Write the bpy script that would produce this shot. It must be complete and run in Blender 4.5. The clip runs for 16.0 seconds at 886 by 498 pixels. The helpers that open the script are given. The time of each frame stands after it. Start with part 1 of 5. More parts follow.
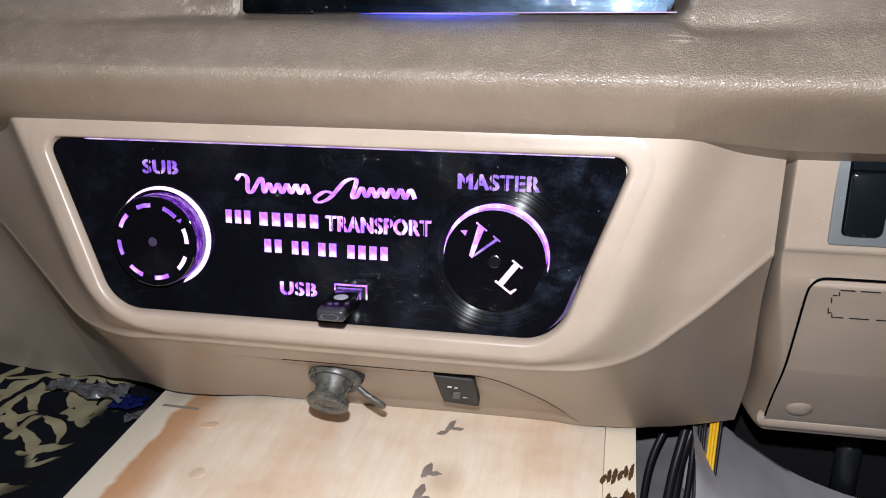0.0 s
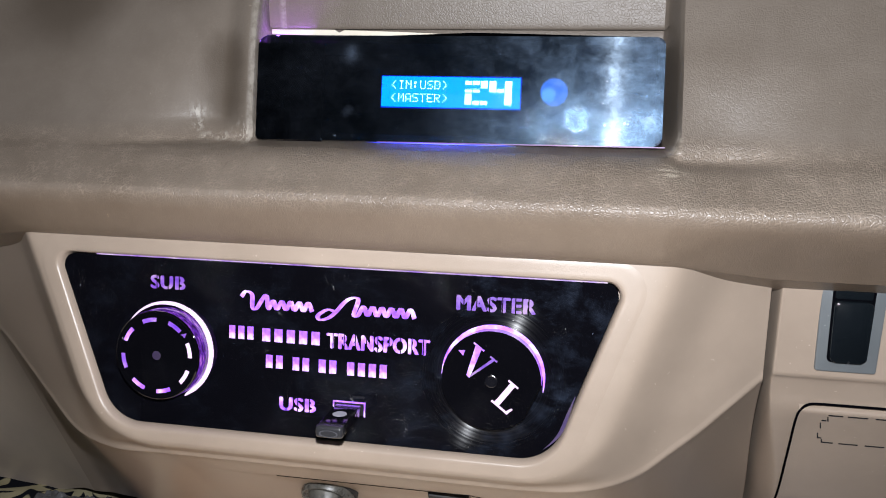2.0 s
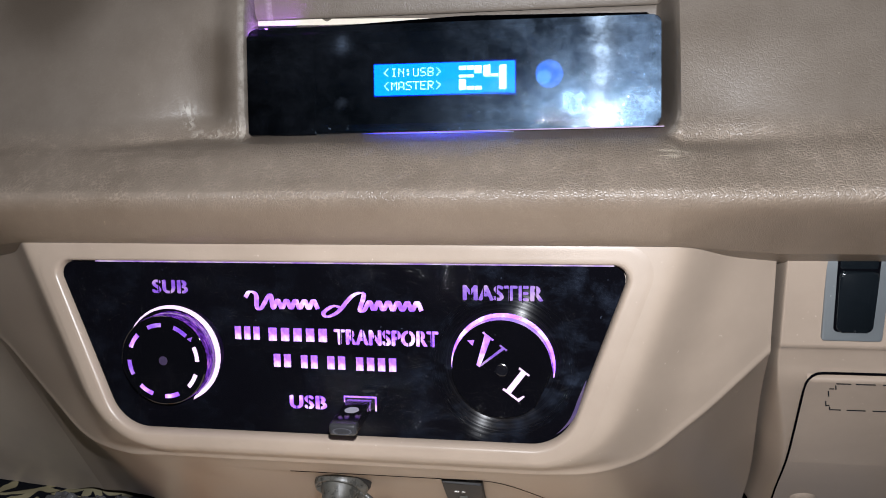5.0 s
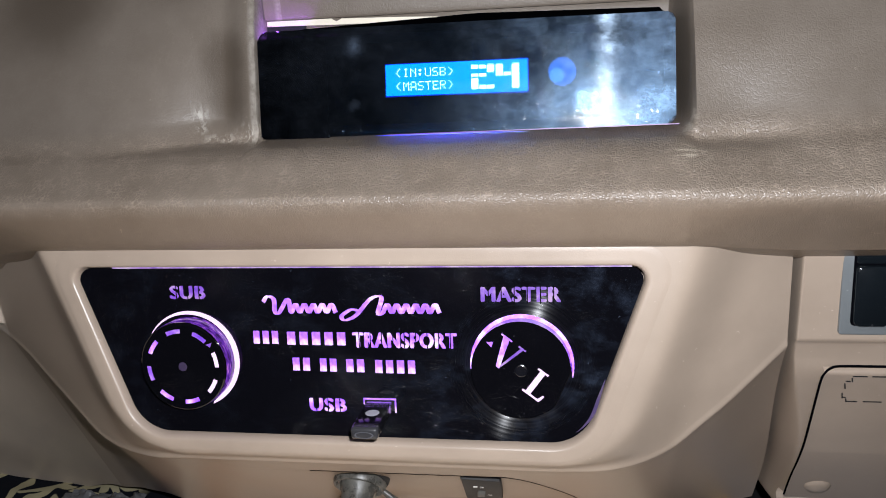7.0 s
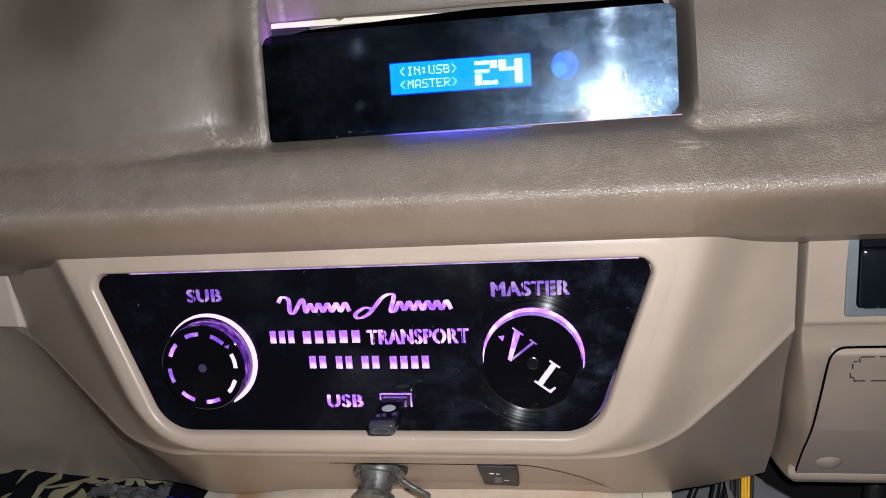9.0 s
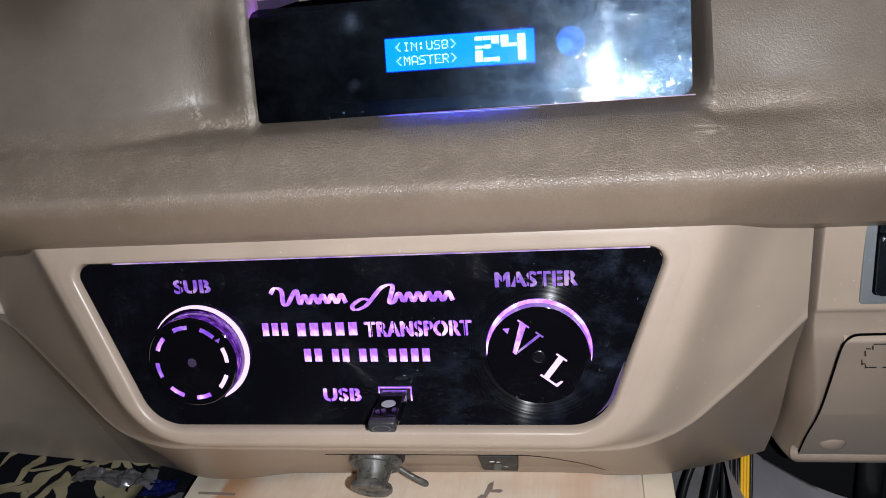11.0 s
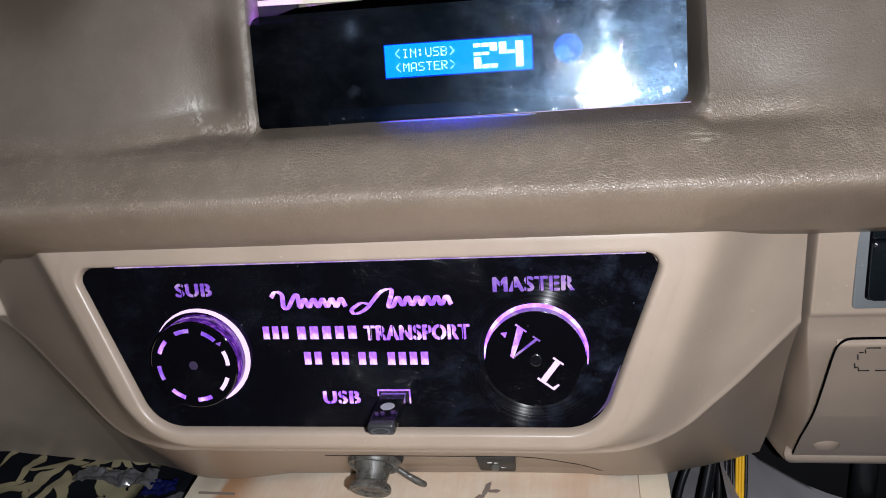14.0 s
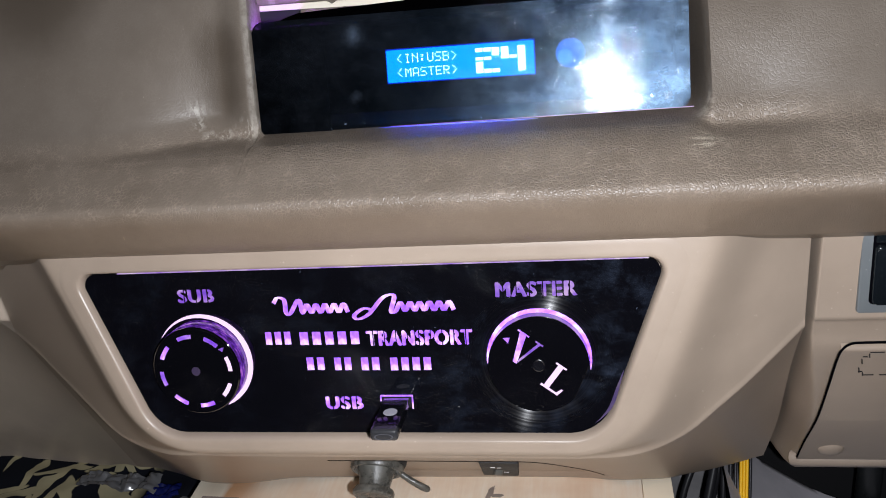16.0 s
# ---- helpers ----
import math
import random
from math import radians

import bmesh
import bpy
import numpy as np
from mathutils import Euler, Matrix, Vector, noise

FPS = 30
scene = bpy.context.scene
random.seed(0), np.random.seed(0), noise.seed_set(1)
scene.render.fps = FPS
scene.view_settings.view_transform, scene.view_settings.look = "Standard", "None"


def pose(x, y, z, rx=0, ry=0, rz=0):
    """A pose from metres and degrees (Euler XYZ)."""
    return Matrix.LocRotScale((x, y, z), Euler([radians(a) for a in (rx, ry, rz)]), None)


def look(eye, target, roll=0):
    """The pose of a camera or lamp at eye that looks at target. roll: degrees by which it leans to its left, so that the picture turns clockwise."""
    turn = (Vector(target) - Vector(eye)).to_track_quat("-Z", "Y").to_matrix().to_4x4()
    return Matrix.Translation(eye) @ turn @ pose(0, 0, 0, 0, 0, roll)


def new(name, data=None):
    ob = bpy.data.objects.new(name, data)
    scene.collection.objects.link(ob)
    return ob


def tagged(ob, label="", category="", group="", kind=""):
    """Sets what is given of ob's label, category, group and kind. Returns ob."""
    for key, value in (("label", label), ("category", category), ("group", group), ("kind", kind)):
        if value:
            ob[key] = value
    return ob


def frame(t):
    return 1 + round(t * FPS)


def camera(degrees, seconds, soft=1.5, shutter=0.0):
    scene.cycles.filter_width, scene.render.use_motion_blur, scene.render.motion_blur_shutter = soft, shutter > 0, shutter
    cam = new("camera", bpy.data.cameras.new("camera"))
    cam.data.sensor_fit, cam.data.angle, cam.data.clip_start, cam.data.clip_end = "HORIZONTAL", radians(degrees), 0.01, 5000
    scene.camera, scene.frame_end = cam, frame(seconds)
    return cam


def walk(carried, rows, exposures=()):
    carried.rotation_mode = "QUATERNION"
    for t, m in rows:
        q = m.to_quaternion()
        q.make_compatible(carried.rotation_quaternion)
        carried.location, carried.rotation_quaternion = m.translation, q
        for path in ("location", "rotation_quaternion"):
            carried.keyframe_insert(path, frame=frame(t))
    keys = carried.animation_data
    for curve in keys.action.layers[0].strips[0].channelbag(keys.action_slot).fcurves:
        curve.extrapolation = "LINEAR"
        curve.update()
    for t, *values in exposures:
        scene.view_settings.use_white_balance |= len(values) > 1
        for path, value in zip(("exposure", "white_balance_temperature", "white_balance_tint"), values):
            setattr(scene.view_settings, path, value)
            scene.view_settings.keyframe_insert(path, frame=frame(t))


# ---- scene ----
import functools

cam = camera(55.0, 16.0, soft=1.0)
METRES, EYE, TILT, LEAN, TURN = 0.115, 0.90, -22.0, 1.1, 11.6
ROWS = [
    (0.0, 0.0, 0.0, 0.0, -0.0, 0.0, 0.0),
    (0.5, -0.0178, -0.0316, -0.0019, 0.37, 2.07, -0.34),
    (1.0, -0.0224, -0.0276, 0.0005, -0.38, 3.01, -0.92),
    (1.5, -0.0231, -0.0827, 0.0137, -0.51, 7.44, -1.62),
    (2.0, -0.0331, -0.1056, 0.0197, -0.74, 7.6, -1.03),
    (2.5, -0.0357, -0.1423, 0.0264, -0.67, 7.62, -0.83),
    (3.0, -0.022, -0.1225, 0.0367, -0.81, 7.44, -0.35),
    (3.5, -0.0231, -0.1177, 0.0358, -0.89, 7.42, -0.23),
    (4.0, -0.0366, -0.1143, 0.0353, -1.15, 7.4, 0.46),
    (6.5, -0.1531, -0.0634, 0.2407, -1.12, 1.94, 3.29),
    (7.0, -0.1496, -0.1025, 0.2001, -1.18, 3.86, 3.13),
    (7.5, -0.1384, -0.1251, 0.2082, -0.93, 4.51, 3.17),
    (8.0, -0.138, -0.1402, 0.253, -0.85, 3.21, 4.05),
    (8.5, -0.1392, -0.1535, 0.2751, -0.61, 2.58, 4.67),
    (9.0, -0.1407, -0.1617, 0.2781, -0.36, 2.23, 5.0),
    (11.5, -0.2069, 0.0085, 0.4153, -1.78, -1.05, 5.42),
    (12.0, -0.2109, -0.0245, 0.3918, -1.68, -1.02, 5.39),
    (12.5, -0.2073, -0.0391, 0.4037, -1.69, -0.99, 5.37),
    (13.0, -0.204, -0.0456, 0.418, -1.71, -1.0, 5.36),
    (13.5, -0.2002, -0.0439, 0.4223, -1.74, -1.01, 5.34),
    (14.0, -0.2, -0.0479, 0.4316, -1.77, -1.02, 5.31),
    (14.5, -0.1965, -0.0553, 0.4404, -1.77, -1.03, 5.3),
    (15.0, -0.1971, -0.0512, 0.4408, -1.73, -1.02, 5.3),
    (15.5, -0.1965, -0.043, 0.4411, -1.66, -0.97, 5.37),
    (16.0, -0.1966, -0.0432, 0.4441, -1.57, -0.89, 5.46),
]
TILTING = [(1.1, look((-0.011, -0.006, 0.896), (-0.353, 1.871, 0.298), 0.9)), (1.2, look((-0.011, -0.012, 0.898), (-0.400, 1.876, 0.365), 1.2)),
           (1.3, look((-0.006, -0.006, 0.900), (-0.427, 1.881, 0.387), 1.3)), (1.4, look((-0.001, -0.006, 0.901), (-0.410, 1.885, 0.395), 1.2))]
walk(cam, sorted(TILTING + [(t, pose(0, 0, EYE, TILT, LEAN, TURN) @ pose(METRES * x, METRES * y, METRES * z, 90 + pitch, roll, yaw)) for t, x, y, z, yaw, pitch, roll in ROWS], key=lambda row: row[0]),
     [(0.0, 0.50), (1.0, 0.45), (1.6, 0.30), (4.2, 0.26), (6.5, 0.22), (9.2, 0.14), (11.5, 0.07), (16.0, 0.05)])

# ---------------------------------------------------------------- world and light
world = bpy.data.worlds.new("night_cab")
world.use_nodes = True
scene.world = world
world.node_tree.nodes["Background"].inputs[0].default_value = (0.55, 0.6, 0.75, 1)
world.node_tree.nodes["Background"].inputs[1].default_value = 0.01

FLASH = (-0.003, 0.000, 0.942)
flash = new("phone_light", bpy.data.lights.new("phone_light", "POINT"))
flash.data.energy, flash.data.shadow_soft_size = 8.8, 0.0032
flash.data.color = (0.972, 1.0, 1.072)
flash.matrix_world = look(FLASH, (-0.09, 0.34, 0.80))

# ---------------------------------------------------------------- helpers


def material(name, base, rough=0.5, metal=0.0, spec=0.5):
    m = bpy.data.materials.new(name)
    m.use_nodes = True
    b = m.node_tree.nodes["Principled BSDF"]
    b.inputs["Base Color"].default_value = (*base, 1)
    b.inputs["Roughness"].default_value = rough
    b.inputs["Metallic"].default_value = metal
    b.inputs["Specular IOR Level"].default_value = spec
    return m


def node(m, kind, **values):
    n = m.node_tree.nodes.new(kind)
    for key, value in values.items():
        n.inputs[key.replace("_", " ")].default_value = value
    return n


def link(m, a, b):
    m.node_tree.links.new(a, b)


def coords(m, scale=(1, 1, 1), turn=(0, 0, 0)):
    tc = m.node_tree.nodes.new("ShaderNodeTexCoord")
    mp = m.node_tree.nodes.new("ShaderNodeMapping")
    mp.inputs["Scale"].default_value = scale
    mp.inputs["Rotation"].default_value = [radians(a) for a in turn]
    link(m, tc.outputs["Object"], mp.inputs["Vector"])
    return mp.outputs["Vector"]


def ramp(m, source, stops):
    r = m.node_tree.nodes.new("ShaderNodeValToRGB")
    els = r.color_ramp.elements
    while len(els) < len(stops):
        els.new(0.5)
    for e, (p, c) in zip(els, stops):
        e.position, e.color = p, (*c, 1) if len(c) == 3 else c
    link(m, source, r.inputs[0])
    return r.outputs["Color"]


def mix(m, factor, a, b, mode="MIX"):
    n = m.node_tree.nodes.new("ShaderNodeMix")
    n.data_type, n.blend_type = "RGBA", mode
    for key, v in ((0, factor), (6, a), (7, b)):
        if hasattr(v, "is_linked"):
            link(m, v, n.inputs[key])
        elif key == 0:
            n.inputs[0].default_value = v
        else:
            n.inputs[key].default_value = (*v, 1)
    return n.outputs[2]


def noise_of(m, vec, scale, detail=4.0, rough=0.55):
    n = node(m, "ShaderNodeTexNoise", Scale=scale, Detail=detail, Roughness=rough)
    link(m, vec, n.inputs["Vector"])
    return n.outputs["Fac"]


def bump(m, sources, distance=0.0004, strength=1.0):
    """Stack bumps; sources: (socket, strength, metres)."""
    last = None
    for s, st, d in sources:
        b = m.node_tree.nodes.new("ShaderNodeBump")
        b.inputs["Strength"].default_value, b.inputs["Distance"].default_value = st, d
        link(m, s, b.inputs["Height"])
        if last:
            link(m, last, b.inputs["Normal"])
        last = b.outputs["Normal"]
    link(m, last, m.node_tree.nodes["Principled BSDF"].inputs["Normal"])


def set_in(m, key, socket):
    link(m, socket, m.node_tree.nodes["Principled BSDF"].inputs[key])


def glow(name, colour, strength):
    m = material(name, (0.02, 0.02, 0.02), 0.4)
    b = m.node_tree.nodes["Principled BSDF"]
    b.inputs["Emission Color"].default_value = (*colour, 1)
    b.inputs["Emission Strength"].default_value = strength
    return m


def part(name, bm, mat, parent=None, label="", smooth=None, at=None):
    """Link a bmesh as one mesh object, under a thing or a part."""
    me = bpy.data.meshes.new(name)
    bm.normal_update()
    bm.to_mesh(me)
    bm.free()
    return part_mesh(name, me, mat, parent, label, smooth, at)


def part_mesh(name, me, mat, parent=None, label="", smooth=None, at=None):
    if mat:
        me.materials.append(mat)
    if smooth is not None:
        me.shade_smooth()
        if smooth < 180:
            me.set_sharp_from_angle(angle=radians(smooth))
    ob = new(name, me)
    if at is not None:
        ob.matrix_basis = at
    if parent:
        ob.parent = parent
    if label:
        ob["label"] = label
    return ob


def thing(name, label, category, at=None, group="", kind=""):
    ob = new(name)
    ob.empty_display_size = 0.01
    if at is not None:
        ob.matrix_basis = at
    return tagged(ob, label, category, group, kind)


def grid(nx, ny, f):
    """A sheet: f(i / nx, j / ny) gives each corner."""
    bm = bmesh.new()
    vs = [[bm.verts.new(f(i / nx, j / ny)) for j in range(ny + 1)] for i in range(nx + 1)]
    for i in range(nx):
        for j in range(ny):
            bm.faces.new((vs[i][j], vs[i + 1][j], vs[i + 1][j + 1], vs[i][j + 1]))
    return bm


def box(sx, sy, sz, bevel=0.0, at=(0, 0, 0), segments=2):
    bm = bmesh.new()
    bmesh.ops.create_cube(bm, size=1, matrix=Matrix.Translation(at) @ Matrix.Diagonal((sx, sy, sz, 1)))
    if bevel:
        bmesh.ops.bevel(bm, geom=bm.edges[:], offset=bevel, segments=segments, affect="EDGES", profile=0.5)
    return bm


def lathe(profile, n=64, close=True):
    """Turn (radius, height) pairs round the local z."""
    bm = bmesh.new()
    rings = []
    for r, h in profile:
        rings.append([bm.verts.new((r * math.cos(2 * math.pi * k / n), r * math.sin(2 * math.pi * k / n), h)) for k in range(n)])
    for a, b in zip(rings, rings[1:]):
        for k in range(n):
            bm.faces.new((a[k], a[(k + 1) % n], b[(k + 1) % n], b[k]))
    if close:
        bm.faces.new(rings[0][::-1])
        bm.faces.new(rings[-1])
    return bm


def prism(outline, h0, h1, bevel=0.0):
    """A plate from an outline in local xy, from height h0 to h1, its top edge rounded."""
    bm = bmesh.new()
    lo = [bm.verts.new((x, y, h0)) for x, y in outline]
    hi = [bm.verts.new((x, y, h1)) for x, y in outline]
    n = len(outline)
    bm.faces.new(lo[::-1])
    top = bm.faces.new(hi)
    for k in range(n):
        bm.faces.new((lo[k], lo[(k + 1) % n], hi[(k + 1) % n], hi[k]))
    if bevel:
        bmesh.ops.bevel(bm, geom=list(top.edges), offset=bevel, segments=2, affect="EDGES", profile=0.5)
    return bm


def rounded(corners, radii, n=8):
    """The outline of a polygon (counter-clockwise) with rounded corners."""
    out = []
    m = len(corners)
    for k in range(m):
        p, a, b = Vector(corners[k]), Vector(corners[k - 1]), Vector(corners[(k + 1) % m])
        da, db = (a - p).normalized(), (b - p).normalized()
        half = da.angle(db) / 2
        r = radii[k] if isinstance(radii, (list, tuple)) else radii
        d = r / math.tan(half)
        c = p + (da + db).normalized() * (r / math.sin(half))
        s, e = p + da * d - c, p + db * d - c
        turn = s.angle(e)
        sign = 1 if s.x * e.y - s.y * e.x > 0 else -1
        for i in range(n + 1):
            t = sign * turn * i / n
            out.append((c.x + s.x * math.cos(t) - s.y * math.sin(t), c.y + s.x * math.sin(t) + s.y * math.cos(t)))
    return out


def arc_plate(r0, r1, a0, a1, h0, h1, n=24):
    """A piece of a ring, between two angles in degrees."""
    ang = [radians(a0 + (a1 - a0) * k / n) for k in range(n + 1)]
    return prism([(r1 * math.cos(a), r1 * math.sin(a)) for a in ang] + [(r0 * math.cos(a), r0 * math.sin(a)) for a in reversed(ang)], h0, h1)


def crescent(r1, width, a0, a1, h0, h1, n=72, lean=0.5):
    """A lit ring that tapers to both ends; lean: where along it is widest."""
    def taper(s):
        return math.sin(math.pi * s ** (math.log(0.5) / math.log(lean))) ** 0.7
    ang = [(radians(a0 + (a1 - a0) * k / n), k / n) for k in range(n + 1)]
    inner = [(r1 - width * taper(s) - 0.0001, a) for a, s in reversed(ang)]
    return prism([(r1 * math.cos(a), r1 * math.sin(a)) for a, s in ang] + [(r * math.cos(a), r * math.sin(a)) for r, a in inner], h0, h1)


def lettering(name, words, height, width, mat, parent, at, label="", deep=0.00015, bold=0.0):
    """Words in the built-in font, centred, scaled to a height and a width in metres."""
    cu = bpy.data.curves.new(name, "FONT")
    cu.body, cu.align_x, cu.align_y, cu.offset, cu.extrude = words, "CENTER", "CENTER", 0.0, 0.0
    cu.space_character = 1.12
    cu.resolution_u = 3
    tmp = new("tmp", cu)
    me = bpy.data.meshes.new_from_object(tmp.evaluated_get(bpy.context.evaluated_depsgraph_get()))
    bpy.data.objects.remove(tmp)
    bpy.data.curves.remove(cu)
    co = np.empty(len(me.vertices) * 3)
    me.vertices.foreach_get("co", co)
    co = co.reshape(-1, 3)
    lo, hi = co.min(0), co.max(0)
    co = (co - (lo + hi) / 2) * (width / (hi[0] - lo[0]), height / (hi[1] - lo[1]), 1)
    co[:, 2] = deep
    # thicken the strokes by close layers
    faces = [tuple(f.vertices) for f in me.polygons]
    bpy.data.meshes.remove(me)
    verts, polys = [], []
    for k, (dx, dy) in enumerate(((-bold, 0.0), (-bold / 2, bold / 2), (-bold / 2, -bold / 2), (0.0, 0.0), (bold / 2, bold / 2), (bold / 2, -bold / 2), (bold, 0.0))):
        polys += [tuple(i + len(verts) for i in f) for f in faces]
        verts += [(x + dx, y + dy, z + 0.00001 * k) for x, y, z in co]
    me = bpy.data.meshes.new(name)
    me.from_pydata(verts, [], polys)
    return part_mesh(name, me, mat, parent, label, None, at)


def smoothstep(a, b, x):
    t = min(1.0, max(0.0, (x - a) / (b - a)))
    return t * t * (3 - 2 * t)


def soft(x, r):
    """max(x, 0) with its corner rounded over r."""
    return 0.5 * (x + math.sqrt(x * x + r * r))


def tube(points, radius, n=8):
    """A cable along points."""
    bm = bmesh.new()
    rings = []
    for k, p in enumerate(points):
        a, b = Vector(points[max(0, k - 1)]), Vector(points[min(len(points) - 1, k + 1)])
        q = (b - a).to_track_quat("Z", "Y")
        rings.append([bm.verts.new(Vector(p) + q @ Vector((radius * math.cos(2 * math.pi * i / n), radius * math.sin(2 * math.pi * i / n), 0))) for i in range(n)])
    for a, b in zip(rings, rings[1:]):
        for i in range(n):
            bm.faces.new((a[i], a[(i + 1) % n], b[(i + 1) % n], b[i]))
    bm.faces.new(rings[0][::-1])
    bm.faces.new(rings[-1])
    return bm


def bend(points, n=12):
    """A smooth line through points (Catmull-Rom)."""
    p = [Vector(q) for q in points]
    p = [2 * p[0] - p[1]] + p + [2 * p[-1] - p[-2]]
    out = []
    for k in range(1, len(p) - 2):
        for i in range(n):
            t = i / n
            out.append(0.5 * (2 * p[k] + (p[k + 1] - p[k - 1]) * t + (2 * p[k - 1] - 5 * p[k] + 4 * p[k + 1] - p[k + 2]) * t * t + (3 * p[k] - p[k - 1] - 3 * p[k + 1] + p[k + 2]) * t ** 3))
    return out + [p[-2]]


# ---------------------------------------------------------------- materials
def leather(name, base, dusty):
    """Moulded vinyl with a pebbled grain, dulled by dust and hand wear."""
    m = material(name, base, 0.45, spec=0.45)
    v = coords(m)
    warp = node(m, "ShaderNodeTexNoise", Scale=260.0, Detail=2.0)
    link(m, v, warp.inputs["Vector"])
    add = m.node_tree.nodes.new("ShaderNodeMixRGB")
    add.blend_type, add.inputs[0].default_value = "LINEAR_LIGHT", 0.0020
    link(m, v, add.inputs[1])
    link(m, warp.outputs["Color"], add.inputs[2])
    cell = node(m, "ShaderNodeTexVoronoi", Scale=620.0)
    cell.feature = "DISTANCE_TO_EDGE"
    link(m, add.outputs[0], cell.inputs["Vector"])
    pebble = ramp(m, cell.outputs["Distance"], [(0.0, (0, 0, 0)), (0.16, (0.72,) * 3), (0.45, (1, 1, 1))])
    pebble = mix(m, 0.35, pebble, noise_of(m, add.outputs[0], 900.0, 3.0, 0.6))
    fine = noise_of(m, v, 2600.0, 2.0)
    big = noise_of(m, v, 26.0, 6.0, 0.65)
    spots = noise_of(m, v, 330.0, 3.0, 0.7)
    shade = mix(m, ramp(m, big, [(0.35, (0, 0, 0)), (0.68, (1, 1, 1))]), base, dusty)
    fleck = ramp(m, spots, [(0.71, (0, 0, 0)), (0.76, (1, 1, 1))])
    shade = mix(m, mix(m, 0.6, (0, 0, 0), fleck), shade, tuple(min(1, c * 1.9) for c in dusty))
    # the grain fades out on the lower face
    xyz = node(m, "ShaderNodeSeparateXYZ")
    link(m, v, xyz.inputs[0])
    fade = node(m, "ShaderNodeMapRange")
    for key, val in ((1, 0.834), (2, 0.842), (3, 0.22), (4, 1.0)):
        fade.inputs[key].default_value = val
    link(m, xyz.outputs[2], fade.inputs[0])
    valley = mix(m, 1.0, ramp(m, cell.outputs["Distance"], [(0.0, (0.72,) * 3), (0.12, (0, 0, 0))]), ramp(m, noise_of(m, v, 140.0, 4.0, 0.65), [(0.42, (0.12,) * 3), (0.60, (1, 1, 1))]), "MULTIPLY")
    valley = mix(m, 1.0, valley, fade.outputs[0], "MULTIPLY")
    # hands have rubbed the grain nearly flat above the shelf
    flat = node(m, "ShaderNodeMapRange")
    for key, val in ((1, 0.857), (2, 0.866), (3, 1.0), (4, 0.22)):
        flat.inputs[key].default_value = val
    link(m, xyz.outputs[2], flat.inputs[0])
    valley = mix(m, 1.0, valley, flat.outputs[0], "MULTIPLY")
    shade = mix(m, valley, shade, tuple(c * 1.6 for c in dusty))
    # pale rubbed scuffs by the pocket, dark stains further off
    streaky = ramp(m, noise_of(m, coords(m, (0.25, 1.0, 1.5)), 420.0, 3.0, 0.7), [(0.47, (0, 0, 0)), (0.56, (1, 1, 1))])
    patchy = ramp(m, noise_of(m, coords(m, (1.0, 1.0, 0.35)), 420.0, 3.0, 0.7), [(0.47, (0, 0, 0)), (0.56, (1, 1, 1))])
    # the two dark spots near x -0.18 are the scoop's shade, painted in
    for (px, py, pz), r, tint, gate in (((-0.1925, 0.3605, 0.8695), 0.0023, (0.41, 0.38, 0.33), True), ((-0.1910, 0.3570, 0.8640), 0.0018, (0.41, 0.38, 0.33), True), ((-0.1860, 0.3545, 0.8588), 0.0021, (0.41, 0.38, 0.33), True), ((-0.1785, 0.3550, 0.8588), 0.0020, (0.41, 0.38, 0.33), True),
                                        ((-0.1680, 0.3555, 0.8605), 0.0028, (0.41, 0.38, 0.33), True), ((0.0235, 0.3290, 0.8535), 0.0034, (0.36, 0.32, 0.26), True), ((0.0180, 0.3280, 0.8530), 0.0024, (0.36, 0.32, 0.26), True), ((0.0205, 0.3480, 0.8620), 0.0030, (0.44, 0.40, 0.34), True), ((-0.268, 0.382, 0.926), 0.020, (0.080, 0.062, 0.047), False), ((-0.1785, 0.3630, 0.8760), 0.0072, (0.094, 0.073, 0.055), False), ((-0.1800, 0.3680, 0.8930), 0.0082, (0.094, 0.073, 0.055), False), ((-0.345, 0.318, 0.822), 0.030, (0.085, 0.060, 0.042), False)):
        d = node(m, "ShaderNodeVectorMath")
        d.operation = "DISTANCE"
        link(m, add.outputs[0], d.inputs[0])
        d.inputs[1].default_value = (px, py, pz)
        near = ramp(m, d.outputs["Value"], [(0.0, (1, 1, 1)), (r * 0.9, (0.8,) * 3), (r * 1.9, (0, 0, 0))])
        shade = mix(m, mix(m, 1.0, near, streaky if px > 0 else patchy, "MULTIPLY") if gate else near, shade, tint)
    # a broken pale line paints the lip's worn edge and its highlight
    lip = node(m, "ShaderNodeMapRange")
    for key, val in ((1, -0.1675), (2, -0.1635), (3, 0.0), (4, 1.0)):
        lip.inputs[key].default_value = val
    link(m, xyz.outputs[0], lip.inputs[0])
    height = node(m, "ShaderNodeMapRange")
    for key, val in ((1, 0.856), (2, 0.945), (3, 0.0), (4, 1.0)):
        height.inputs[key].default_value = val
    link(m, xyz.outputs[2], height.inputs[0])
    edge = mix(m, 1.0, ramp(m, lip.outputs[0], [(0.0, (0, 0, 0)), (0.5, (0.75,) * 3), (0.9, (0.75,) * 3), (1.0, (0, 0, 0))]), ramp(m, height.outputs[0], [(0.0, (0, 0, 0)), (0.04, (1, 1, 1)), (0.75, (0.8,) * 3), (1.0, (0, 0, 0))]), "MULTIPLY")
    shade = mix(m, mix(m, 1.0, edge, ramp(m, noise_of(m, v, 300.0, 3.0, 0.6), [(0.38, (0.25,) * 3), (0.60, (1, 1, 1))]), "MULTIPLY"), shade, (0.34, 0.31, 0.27))
